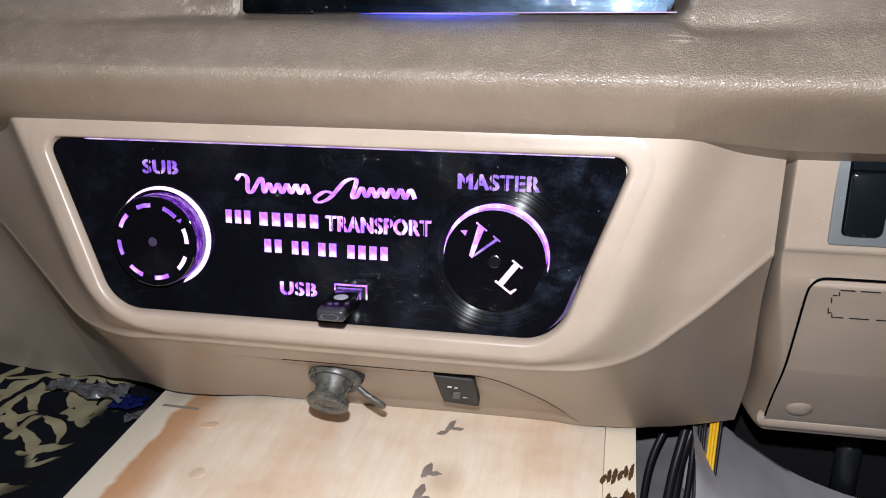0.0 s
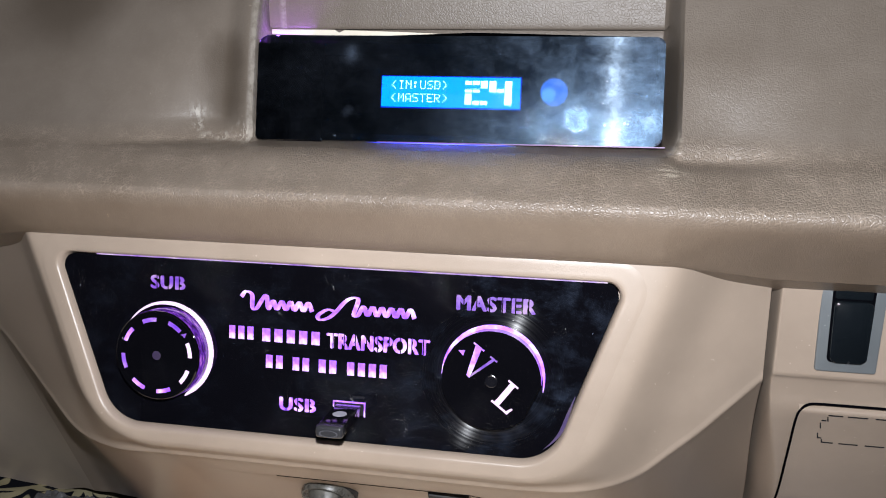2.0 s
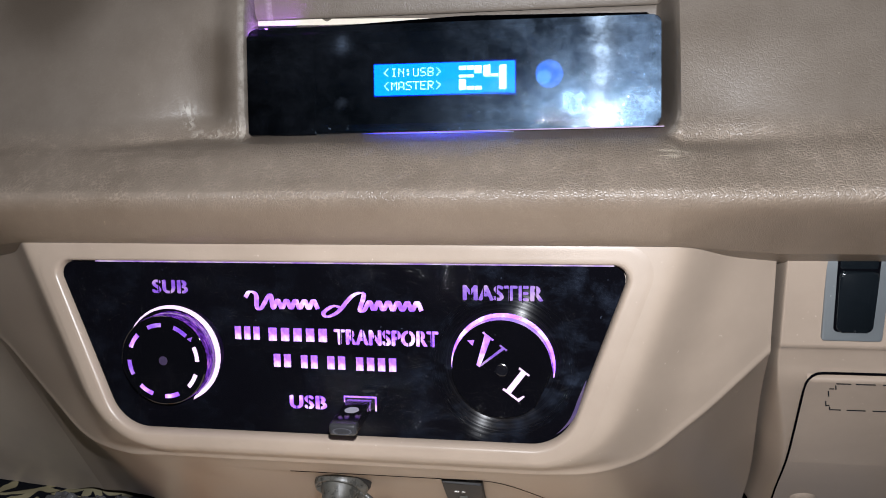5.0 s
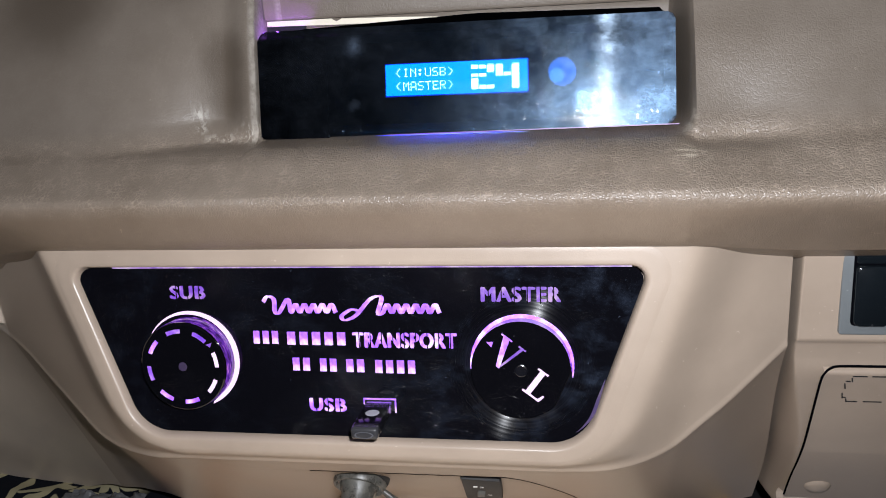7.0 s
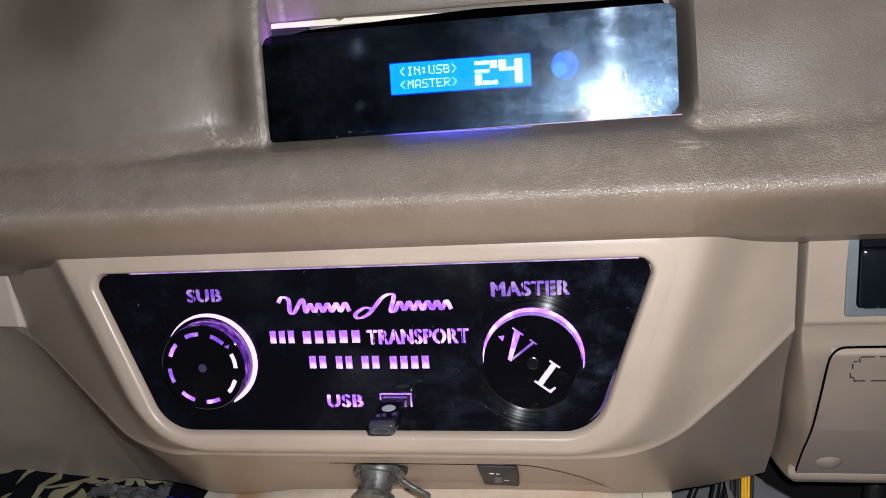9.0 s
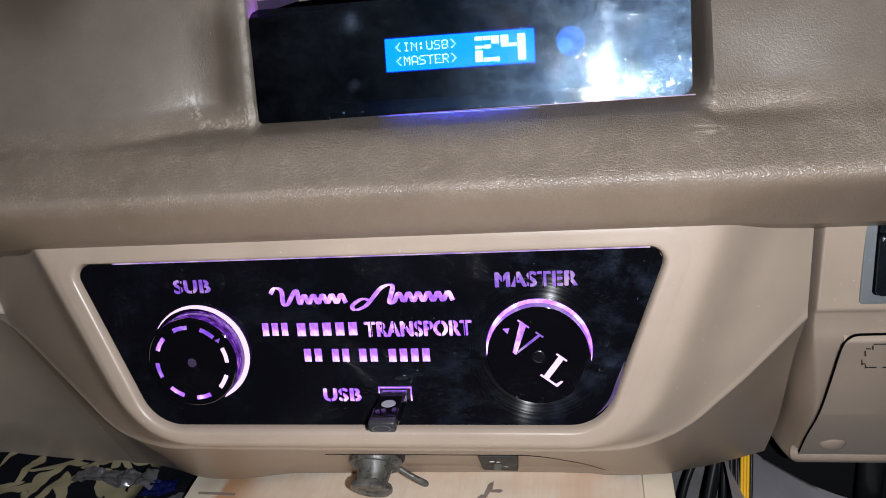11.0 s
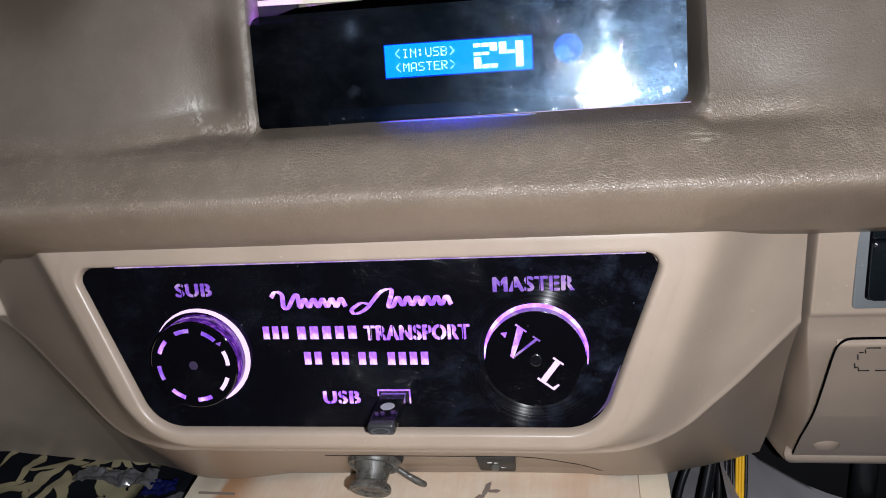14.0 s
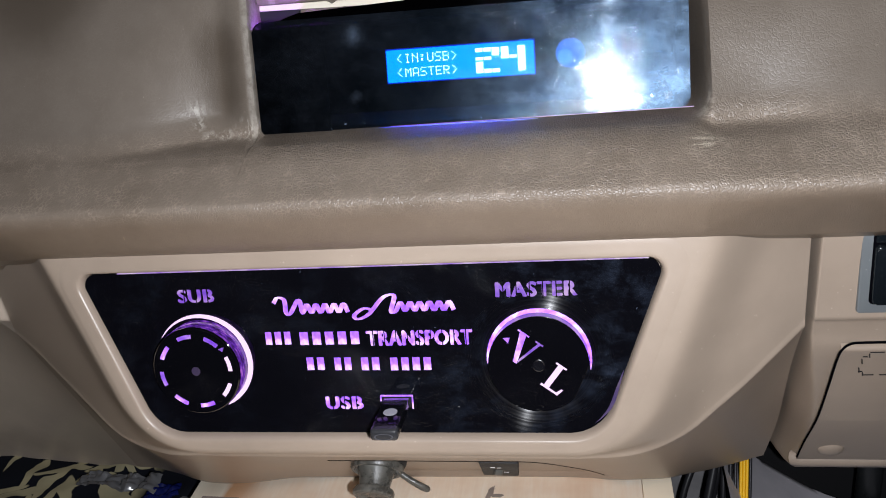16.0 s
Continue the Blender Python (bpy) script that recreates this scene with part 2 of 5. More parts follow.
    # light painted in: shelf lighter, slope above it and front face darker
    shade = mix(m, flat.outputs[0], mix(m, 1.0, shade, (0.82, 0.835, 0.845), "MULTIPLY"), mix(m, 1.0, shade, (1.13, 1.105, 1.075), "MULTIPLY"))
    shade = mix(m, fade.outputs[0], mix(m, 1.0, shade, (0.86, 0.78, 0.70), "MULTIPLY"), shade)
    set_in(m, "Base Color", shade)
    set_in(m, "Roughness", mix(m, flat.outputs[0], (0.46,) * 3, ramp(m, big, [(0.3, (0.31,) * 3), (0.7, (0.42,) * 3)])))
    worn = mix(m, 1.0, ramp(m, noise_of(m, v, 34.0, 3.0), [(0.35, (0.6,) * 3), (0.6, (1, 1, 1))]), fade.outputs[0], "MULTIPLY")
    rubbed = node(m, "ShaderNodeMapRange")
    for key, val in ((1, -0.25), (2, -0.12), (3, 0.45), (4, 1.0)):
        rubbed.inputs[key].default_value = val
    link(m, xyz.outputs[0], rubbed.inputs[0])
    worn = mix(m, 1.0, worn, rubbed.outputs[0], "MULTIPLY")
    worn = mix(m, 1.0, worn, mix(m, 0.12, flat.outputs[0], (1, 1, 1)), "MULTIPLY")
    bump(m, [(mix(m, 1.0, pebble, worn, "MULTIPLY"), 0.72, 0.00050), (fine, 0.22, 0.00022), (noise_of(m, v, 150.0, 3.0), 0.12, 0.0008)])
    return m


def plastic(name, base, rough=0.42, grain=0.25, dirt=0.12):
    """Moulded plastic with a fine spark-eroded grain, smears and specks of dust."""
    m = material(name, base, rough, spec=0.45)
    v = coords(m)
    fine = noise_of(m, v, 1700.0, 3.0, 0.6)
    big = noise_of(m, v, 18.0, 6.0, 0.62)
    dust = noise_of(m, v, 420.0, 2.0, 0.6)
    shade = mix(m, ramp(m, big, [(0.3, (0, 0, 0)), (0.75, (1, 1, 1))]), tuple(c * (1 - dirt) for c in base), tuple(min(1, c * (1 + dirt)) for c in base))
    shade = mix(m, mix(m, 0.5, (0, 0, 0), ramp(m, dust, [(0.72, (0, 0, 0)), (0.77, (1, 1, 1))])), shade, tuple(min(1, c * 1.7 + 0.05) for c in base))
    set_in(m, "Base Color", shade)
    set_in(m, "Roughness", ramp(m, big, [(0.3, (rough - 0.06,) * 3), (0.75, (rough + 0.1,) * 3)]))
    bump(m, [(fine, grain, 0.00012)])
    return m


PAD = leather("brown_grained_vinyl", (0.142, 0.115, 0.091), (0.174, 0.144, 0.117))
FASCIA = plastic("beige_plastic", (0.318, 0.252, 0.197), 0.40, 0.38)
BEZEL = plastic("pale_beige_plastic", (0.324, 0.257, 0.202), 0.34, 0.34)
SIDE = plastic("beige_side_plastic", (0.305, 0.242, 0.190), 0.33, 0.30)
GREY = plastic("grey_plastic", (0.125, 0.137, 0.143), 0.35)
BLACKPL = plastic("black_plastic", (0.012, 0.013, 0.014), 0.30, 0.15, 0.3)
MATTBLK = plastic("matt_black_plastic", (0.014, 0.014, 0.015), 0.65, 0.4, 0.3)
RUBBER = plastic("dusty_black_rubber", (0.085, 0.086, 0.080), 0.45, 0.6, 0.65)
DARK = material("dark_lining", (0.012, 0.012, 0.013), 0.9, spec=0.1)
PITCH = material("matt_black_inside", (0.002, 0.002, 0.003), 0.9, spec=0.0)
SHELL = plastic("grey_cab_lining", (0.09, 0.09, 0.095), 0.7, 0.4)


def acrylic(name, base, smears, worn_round=False):
    """Polished black acrylic with finger smears and hair scratches that scatter the light."""
    m = material(name, base, 0.06, spec=0.55)
    v = coords(m)
    smear = noise_of(m, v, 34.0, 5.0, 0.7)
    v2 = coords(m, (1.0, 2.2, 1.0), (0, 0, 32))
    wipe = noise_of(m, v2, 42.0, 5.0, 0.7)
    both = mix(m, 1.0, ramp(m, smear, [(0.47, (0, 0, 0)), (0.70, (1, 1, 1))]), ramp(m, wipe, [(0.42, (0, 0, 0)), (0.72, (1, 1, 1))]), "MULTIPLY")
    # the end by the large dial is touched most
    xyz = node(m, "ShaderNodeSeparateXYZ")
    link(m, v, xyz.inputs[0])
    used = node(m, "ShaderNodeMapRange")
    for key, val in ((1, 0.010), (2, 0.095), (3, 0.30), (4, 1.0)):
        used.inputs[key].default_value = val
    link(m, xyz.outputs[0], used.inputs[0])
    both = mix(m, 1.0, both, used.outputs[0], "MULTIPLY")
    set_in(m, "Roughness", mix(m, both, (0.04,) * 3, (0.30,) * 3))
    set_in(m, "Base Color", mix(m, both, base, smears))
    dust = ramp(m, noise_of(m, v, 520.0, 2.0, 0.6), [(0.735, (0, 0, 0)), (0.765, (1, 1, 1))])
    set_in(m, "Base Color", mix(m, dust, mix(m, both, base, smears), tuple(c * 2 + 0.02 for c in smears)))
    bump(m, [(smear, 0.03, 0.0008)])
    # hair scratches that glint away from the mirror angle
    lines = hair_scratches(m, v, 300.0, 0.58)
    ridge = node(m, "ShaderNodeBump", Strength=1.0, Distance=0.00003)
    link(m, lines, ridge.inputs["Height"])
    glint = node(m, "ShaderNodeBsdfAnisotropic", Roughness=0.16)
    link(m, ridge.outputs["Normal"], glint.inputs["Normal"])
    mixer = node(m, "ShaderNodeMixShader")
    rubbed = ramp(m, noise_of(m, v, 20.0, 3.0), [(0.46, (0, 0, 0)), (0.62, (1, 1, 1))])
    link(m, mix(m, 1.0, mix(m, 1.0, lines, rubbed, "MULTIPLY"), (0.06,) * 3, "MULTIPLY"), mixer.inputs[0])
    link(m, m.node_tree.nodes["Principled BSDF"].outputs[0], mixer.inputs[1])
    link(m, glint.outputs[0], mixer.inputs[2])
    # rings rubbed into the plate round the large dial
    off = node(m, "ShaderNodeVectorMath")
    off.operation = "SUBTRACT"
    link(m, v, off.inputs[0])
    off.inputs[1].default_value = (0.0742, -0.0024, 0.0) if worn_round else (0.0, 0.0, 0.0)
    cross = node(m, "ShaderNodeVectorMath")
    cross.operation = "CROSS_PRODUCT"
    cross.inputs[0].default_value = (0, 0, 1)
    link(m, off.outputs[0], cross.inputs[1])
    far = node(m, "ShaderNodeVectorMath")
    far.operation = "LENGTH"
    flat = node(m, "ShaderNodeVectorMath")
    flat.operation = "MULTIPLY"
    link(m, off.outputs[0], flat.inputs[0])
    flat.inputs[1].default_value = (1, 1, 0)
    link(m, flat.outputs[0], far.inputs[0])
    radius = ramp(m, far.outputs["Value"], [(0.0, (0.5,) * 3), (0.024, (1, 1, 1)), (0.028, (0.30,) * 3), (0.034, (0, 0, 0))])
    grooves = node(m, "ShaderNodeTexNoise", Scale=900.0, Detail=3.0)
    grooves.noise_dimensions = "1D"
    link(m, far.outputs["Value"], grooves.inputs["W"])
    radius = mix(m, 1.0, radius, ramp(m, grooves.outputs["Fac"], [(0.40, (0.25,) * 3), (0.62, (1, 1, 1))]), "MULTIPLY")
    sheen = brushed(m, cross.outputs[0], 0.40, 0.80)
    last = node(m, "ShaderNodeMixShader")
    link(m, mix(m, 1.0, radius, (0.075 if worn_round else 0.0,) * 3, "MULTIPLY"), last.inputs[0])
    link(m, mixer.outputs[0], last.inputs[1])
    link(m, sheen, last.inputs[2])
    link(m, last.outputs[0], m.node_tree.nodes["Material Output"].inputs["Surface"])
    return m


def brushed(m, way, rough, drawn=0.9, tint=(0.8, 0.8, 0.8)):
    """A sheen drawn out across fine grooves that run along way, a direction on the object."""
    turn = node(m, "ShaderNodeVectorTransform")
    turn.vector_type, turn.convert_from, turn.convert_to = "VECTOR", "OBJECT", "WORLD"
    if isinstance(way, tuple):
        turn.inputs[0].default_value = way
    else:
        link(m, way, turn.inputs[0])
    g = node(m, "ShaderNodeBsdfAnisotropic", Roughness=rough, Anisotropy=drawn)
    g.inputs["Color"].default_value = (*tint, 1)
    link(m, turn.outputs[0], g.inputs["Tangent"])
    return g.outputs[0]


def hair_scratches(m, v, cells, keep=0.60):
    """Short fine scratches, their direction changing from patch to patch."""
    patch = node(m, "ShaderNodeTexVoronoi", Scale=cells)
    link(m, v, patch.inputs["Vector"])
    one = node(m, "ShaderNodeSeparateColor")
    link(m, patch.outputs["Color"], one.inputs[0])
    turn = node(m, "ShaderNodeMath")
    turn.operation = "MULTIPLY"
    turn.inputs[1].default_value = 3.1416
    link(m, one.outputs[0], turn.inputs[0])
    rot = node(m, "ShaderNodeVectorRotate")
    rot.rotation_type = "Z_AXIS"
    link(m, v, rot.inputs["Vector"])
    link(m, turn.outputs[0], rot.inputs["Angle"])
    st = m.node_tree.nodes.new("ShaderNodeMapping")
    st.inputs["Scale"].default_value = (0.45, 17.0, 1.0)
    link(m, rot.outputs[0], st.inputs["Vector"])
    return ramp(m, noise_of(m, st.outputs[0], 120.0, 2.0, 0.6), [(keep, (0, 0, 0)), (keep + 0.05, (1, 1, 1))])


ACRYLIC = acrylic("black_acrylic", (0.0022, 0.0022, 0.0035), (0.026, 0.035, 0.056), True)
KNOB = acrylic("black_knob_acrylic", (0.002, 0.002, 0.003), (0.004, 0.004, 0.007))


def smoked(name):
    """Smoked acrylic that lets the lit screen behind it through."""
    m = material(name, (0.22, 0.23, 0.27), 0.0, spec=0.5)
    m.node_tree.nodes["Principled BSDF"].inputs["Transmission Weight"].default_value = 1.0
    m.node_tree.nodes["Principled BSDF"].inputs["IOR"].default_value = 1.45
    return m


SMOKED = smoked("smoked_acrylic")



def lit_cut(name, strength, low=0.25):
    """Back-lit cut letters: the light pools unevenly behind them."""
    m = glow(name, (0.62, 0.22, 1.0), strength)
    v = coords(m)
    n = noise_of(m, v, 120.0, 3.0, 0.6)
    set_in(m, "Emission Color", ramp(m, n, [(0.34, (0.20, 0.04, 0.85)), (0.5, (0.40, 0.15, 1.0)), (0.68, (0.80, 0.52, 1.0))]))
    return m


LETTER = lit_cut("purple_lit_lettering", 1.7)
LETTER_DIM = lit_cut("dim_purple_lit_lettering", 0.65)
RING = lit_cut("purple_lit_ring", 2.6)
BRIGHT = glow("bright_pink_white_backlight", (0.90, 0.62, 1.0), 1.25)
VIOLET = lit_cut("violet_lit_dash", 0.85)
LEAK = lit_cut("pink_light_leak", 0.75)
LEAK.node_tree.nodes["Color Ramp"].color_ramp.elements[0].color = (0.36, 0.16, 0.80, 1)
LEAK.node_tree.nodes["Color Ramp"].color_ramp.elements[1].color = (0.62, 0.40, 0.92, 1)
LEAK.node_tree.nodes["Color Ramp"].color_ramp.elements[2].color = (0.95, 0.80, 1.0, 1)
LCD = glow("blue_lcd_backlight", (0.0, 0.25, 1.0), 17.0)
LCD_PIX = glow("pale_lcd_segments", (0.45, 0.88, 1.0), 32.0)
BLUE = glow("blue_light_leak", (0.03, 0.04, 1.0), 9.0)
# the glow is painted to die away towards both ends of the strip
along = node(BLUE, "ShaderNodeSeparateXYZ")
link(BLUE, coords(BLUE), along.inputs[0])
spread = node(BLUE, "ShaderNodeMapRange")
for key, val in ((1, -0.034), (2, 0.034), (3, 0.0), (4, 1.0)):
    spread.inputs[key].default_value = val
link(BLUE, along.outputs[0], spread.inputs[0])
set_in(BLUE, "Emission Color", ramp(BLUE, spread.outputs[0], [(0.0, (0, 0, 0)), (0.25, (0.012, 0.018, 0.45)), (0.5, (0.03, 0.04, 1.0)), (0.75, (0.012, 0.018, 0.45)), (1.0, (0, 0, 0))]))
LENS = glow("blue_lit_lens", (0.03, 0.22, 0.90), 6.0)
CREAM = plastic("cream_foam_strip", (0.72, 0.66, 0.54), 0.6)

# ---------------------------------------------------------------- dashboard pad
CX = -0.1195                      # the middle of the audio panel
PLEFT, PRIGHT = -0.1628, 0.0195   # the sides of the display's pocket
OUT = [(0.352, 0.800), (0.345, 0.8055), (0.333, 0.8105), (0.3215, 0.8172), (0.3190, 0.8186), (0.3158, 0.823), (0.3118, 0.832), (0.3094, 0.8392), (0.3100, 0.8422), (0.3122, 0.8442),
       (0.3180, 0.8476), (0.3290, 0.8538), (0.3375, 0.8579), (0.3435, 0.8630), (0.3490, 0.870), (0.3560, 0.8800), (0.3640, 0.893), (0.3720, 0.9050), (0.3820, 0.922), (0.3950, 0.945), (0.42, 0.98)]
INN = [(0.352, 0.800), (0.345, 0.8055), (0.333, 0.8105), (0.3215, 0.8172), (0.3190, 0.8186), (0.3158, 0.823), (0.3118, 0.832), (0.3094, 0.8392), (0.3100, 0.8422), (0.3122, 0.8442),
       (0.3180, 0.8476), (0.3290, 0.8538), (0.3390, 0.8568), (0.3480, 0.8572), (0.3700, 0.8576), (0.3960, 0.8590), (0.4070, 0.868), (0.4085, 0.8970), (0.4075, 0.9075), (0.4035, 0.9100), (0.4060, 0.945), (0.425, 0.98)]


def sampled(points, n):
    """Evenly indexed smooth samples along a profile."""
    line = bend([(0, y, z) for y, z in points], 8)
    return [line[round(k * (len(line) - 1) / n)] for k in range(n + 1)]


NPAD = 160
OUT_S, INN_S = sampled(OUT, NPAD), sampled(INN, NPAD)


LIP = bend([(0, 0.3375, 0.8560), (0, 0.3545, 0.8578), (0, 0.3572, 0.8700), (0, 0.3618, 0.8880), (0, 0.3660, 0.9060), (0, 0.3745, 0.9240), (0, 0.3950, 0.9450), (0, 0.4200, 0.9800)], 10)


def lip_y(z):
    """How far back the narrow lip beside the display lies at this height."""
    for a, b in zip(LIP, LIP[1:]):
        if a.z <= z <= b.z:
            return a.y + (b.y - a.y) * (z - a.z) / max(1e-9, b.z - a.z)
    return LIP[0].y if z < LIP[0].z else LIP[-1].y


def pad_point(a, b):
    x = -0.62 + 1.14 * a
    # finer columns round the pocket's sides
    k = b * NPAD
    o, i = OUT_S[round(k)], INN_S[round(k)]
    z = o.z
    # a finger scoop beside the pocket, sinking slowly and rising to a narrow lip
    edge = -0.1660 - 0.003 * smoothstep(0.910, 0.940, z)
    rim = (lip_y(z) - o.y) * smoothstep(0.8535, 0.8580, z)
    deep = rim + 0.0062 * smoothstep(0.8580, 0.868, z) * (1 - 0.6 * smoothstep(0.895, 0.935, z))
    valley = smoothstep(-0.2300, -0.1800, x) * deep
    valley = valley + (rim - valley) * smoothstep(-0.1815, edge, x)
    w = smoothstep(PLEFT - 0.0010, PLEFT + 0.0006, x) * (1 - smoothstep(PRIGHT - 0.0005, PRIGHT + 0.0065, x))
    p = (o + Vector((0, valley, 0)) if x < PLEFT + 0.001 else o).lerp(i, w)
    # a shallow hollow beside the pocket's far end
    p = p + Vector((0, 0.006, -0.001)) * math.exp(-((x - 0.045) / 0.022) ** 2 - ((z - 0.862) / 0.016) ** 2) * (1 - w)
    p = p + Vector((0, 0.0034, -0.0016)) * smoothstep(0.012, 0.026, x) * (1 - smoothstep(0.045, 0.075, x)) * math.exp(-((z - 0.8572) / 0.0030) ** 2) * (1 - w)
    # towards the switches the front face reaches further down
    p = p + Vector((0, 0.0190, -0.0086)) * min(1.0, max(0.0, (abs(x - CX) - 0.1395) / 0.045)) * (1 - smoothstep(0.8186, 0.8392, z))
    sway = 0.0012 * noise.noise((x * 9, z * 12, 0))
    # the pocket widens behind the narrow lip
    flare = 0.0105 * w * smoothstep(0.366, 0.398, p.y) * (1 - smoothstep(PLEFT, PLEFT + 0.03, x)) * (1 - smoothstep(0.930, 0.965, p.z))
    return Vector((x - flare, p.y + sway, p.z))


xs = sorted(set(round(v, 5) for v in
            [-0.62 + 0.012 * k for k in range(96)] + [-0.205 + 0.0015 * k for k in range(26)] + [-0.1680 + 0.0004 * k for k in range(19)] + [0.012 + 0.001 * k for k in range(22)] + [0.034 + 0.003 * k for k in range(20)]))
pad = thing("dashboard_pad", "brown grained vinyl dashboard top pad, dusty and scuffed", "dashboard")
BACK = next(k for k, p in enumerate(INN_S) if p.y > 0.3925)      # where the pocket's floor meets its back wall
for name, keep, lab in (("cover", lambda x, k: not (PLEFT < x < PRIGHT and k >= BACK), ""), ("pocket_back", lambda x, k: PLEFT < x < PRIGHT and k >= BACK, "rear wall of the display's pocket")):
    bm = bmesh.new()
    cols = [[bm.verts.new(pad_point((x + 0.62) / 1.14, k / NPAD)) for k in range(NPAD + 1)] for x in xs]
    for i, (a, b) in enumerate(zip(cols, cols[1:])):
        for k in range(NPAD):
            if keep(0.5 * (xs[i] + xs[i + 1]), k):
                bm.faces.new((a[k], b[k], b[k + 1], a[k + 1]))
    bmesh.ops.delete(bm, geom=[v for v in bm.verts if not v.link_faces], context="VERTS")
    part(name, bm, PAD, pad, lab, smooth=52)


# ---------------------------------------------------------------- fascia below the pad
SLOPE = 0.170
ZTOP, YTOP = 0.8178, 0.3212


def face_y(z):
    return YTOP + (z - ZTOP) * SLOPE


CREASE = [(-0.270, 0.7640), (-0.235, 0.7480), (-0.206, 0.7410), (-0.1855, 0.7310), (-0.162, 0.7197), (-0.144, 0.7105), (-0.127, 0.7080), (-0.110, 0.7095), (-0.090, 0.7125), (-0.065, 0.7135), (0.0, 0.7135), (0.060, 0.7135),
          (0.085, 0.7137), (0.100, 0.7147), (0.1125, 0.7165), (0.127, 0.7190), (0.138, 0.7232), (0.149, 0.7311), (0.1604, 0.7394), (0.1712, 0.7487), (0.1822, 0.7580), (0.200, 0.7735)]
# how fast the underside recedes below that edge, and how far down it reaches
UNDER = [(-0.290, 0.34, 0.5900), (-0.250, 0.42, 0.5920), (-0.220, 0.49, 0.5985), (-0.200, 0.56, 0.6046), (-0.180, 0.63, 0.6125), (-0.160, 0.71, 0.6225), (-0.140, 0.83, 0.6250), (-0.120, 0.94, 0.6250), (-0.100, 1.04, 0.6230), (-0.080, 1.08, 0.6210), (-0.040, 1.10, 0.6170),
         (0.0, 1.11, 0.6136), (0.050, 1.12, 0.6100), (0.085, 1.12, 0.6120), (0.100, 1.10, 0.6180), (0.120, 1.05, 0.6215), (0.140, 0.93, 0.6200), (0.160, 0.82, 0.6130), (0.180, 0.73, 0.6080), (0.200, 0.66, 0.6060)]
UNDER_LINE = bend(UNDER, 8)
CREASE_LINE = bend([(u, 0, z) for u, z in CREASE], 12)
UNDER_U, UNDER_S, UNDER_Z = [p.x for p in UNDER_LINE], [p.y for p in UNDER_LINE], [p.z for p in UNDER_LINE]
CREASE_U, CREASE_Z = [p.x for p in CREASE_LINE], [p.z for p in CREASE_LINE]


@functools.lru_cache(maxsize=None)
def crease_z(u):
    """The height of the rounded edge under which the face turns away."""
    return float(np.interp(u, CREASE_U, CREASE_Z))


@functools.lru_cache(maxsize=None)
def under_slope(u):
    return float(np.interp(u, UNDER_U, UNDER_S))


def foot_z(u):
    return float(np.interp(u, UNDER_U, UNDER_Z))


def flat_face(u, z):
    """How far outside the flat face round the panel, how far sideways, and how much it lies below it or at its corner."""
    across = abs(u) - (0.0055 + 0.04 * (ZTOP - z)) * smoothstep(-0.05, 0.05, u) - 0.1420 + 0.40 * (ZTOP - z)
    down = 0.7255 - z
    a, b = max(across + 0.026, 0.0), max(down + 0.026, 0.0)
    far = math.hypot(a, b)
    corner = (2 * a * b / (far * far)) ** 3 if far else 0.0
    return far - 0.026 + min(0.0, max(across, down) + 0.026), across, (b / far if far else 0.0) ** 4, corner


def step_z(u):
    """The upper edge of the sunk lower strip."""
    return 0.6965 - 0.0535 * max(0.0, (u - 0.062) / 0.0386) ** 1.6


def fascia_y(x, z):
    u = x - CX
    crease = crease_z(u)
    q = max(z, crease)
    d, across, down, corner = flat_face(u, q)
    r = 0.0025 + 0.0025 * smoothstep(0.0, 0.05, u) * (1 - down)
    above = (1.0 + 0.50 * down) * (1 - 0.27 * corner) * soft(d, r) - (0.55 if u > 0 else 0.33) * soft(across - 0.022, 0.010)
    y = face_y(q) + above + under_slope(u) * soft(crease - z, 0.0012)
    # a bead along the crease
    lean = (crease_z(u + 0.001) - crease_z(u - 0.001)) / 0.002
    off = (z - crease) / math.sqrt(1 + lean * lean)
    middle = smoothstep(0.135, 0.095, abs(u))
    y += 0.0013 * math.exp(-((off - 0.0056) / 0.0030) ** 2) * middle - (0.0007 + 0.0010 * middle) * math.exp(-((off - 0.0002) / 0.0019) ** 2)
    if u > -0.075:
        y += 0.0045 * smoothstep(0.0, 0.0016, step_z(u) - z) * smoothstep(-0.075, -0.01, u) * smoothstep(0.6180, 0.6300, z)
    return y


# the audio panel's own frame: x along the dash, y up the plate, z out of it
KP = 0.16
UPV, NRM = Vector((0, KP, 1)).normalized(), Vector((0, -1, KP)).normalized()
PANEL = Matrix(((1, 0, 0, CX), (0, UPV.y, NRM.y, 0.316), (0, UPV.z, NRM.z, 0.770), (0, 0, 0, 1)))


def trapezoid(grow):
    """The panel's outline, larger by grow."""
    top, bot = 0.0400 + grow, -0.0367 - grow
    side = lambda v: 0.1270 + (v - 0.0400) * 0.36 + grow * 1.07
    return rounded([(-side(top), top), (-side(bot), bot), (side(bot), bot), (side(top), top)], [0.006 + grow * 0.7, 0.020 + grow, 0.020 + grow, 0.006 + grow * 0.7], 12)


def inside(u, v, grow):
    side = 0.1270 + (v - 0.0400) * 0.36 + grow
    return -0.0367 - grow < v < 0.0400 + grow and abs(u) < side


def within(u, v, outline):
    """Whether a point lies in an outline."""
    hit = False
    for (x0, y0), (x1, y1) in zip(outline, outline[1:] + outline[:1]):
        if (y0 > v) != (y1 > v) and u < x0 + (v - y0) / (y1 - y0) * (x1 - x0):
            hit = not hit
    return hit


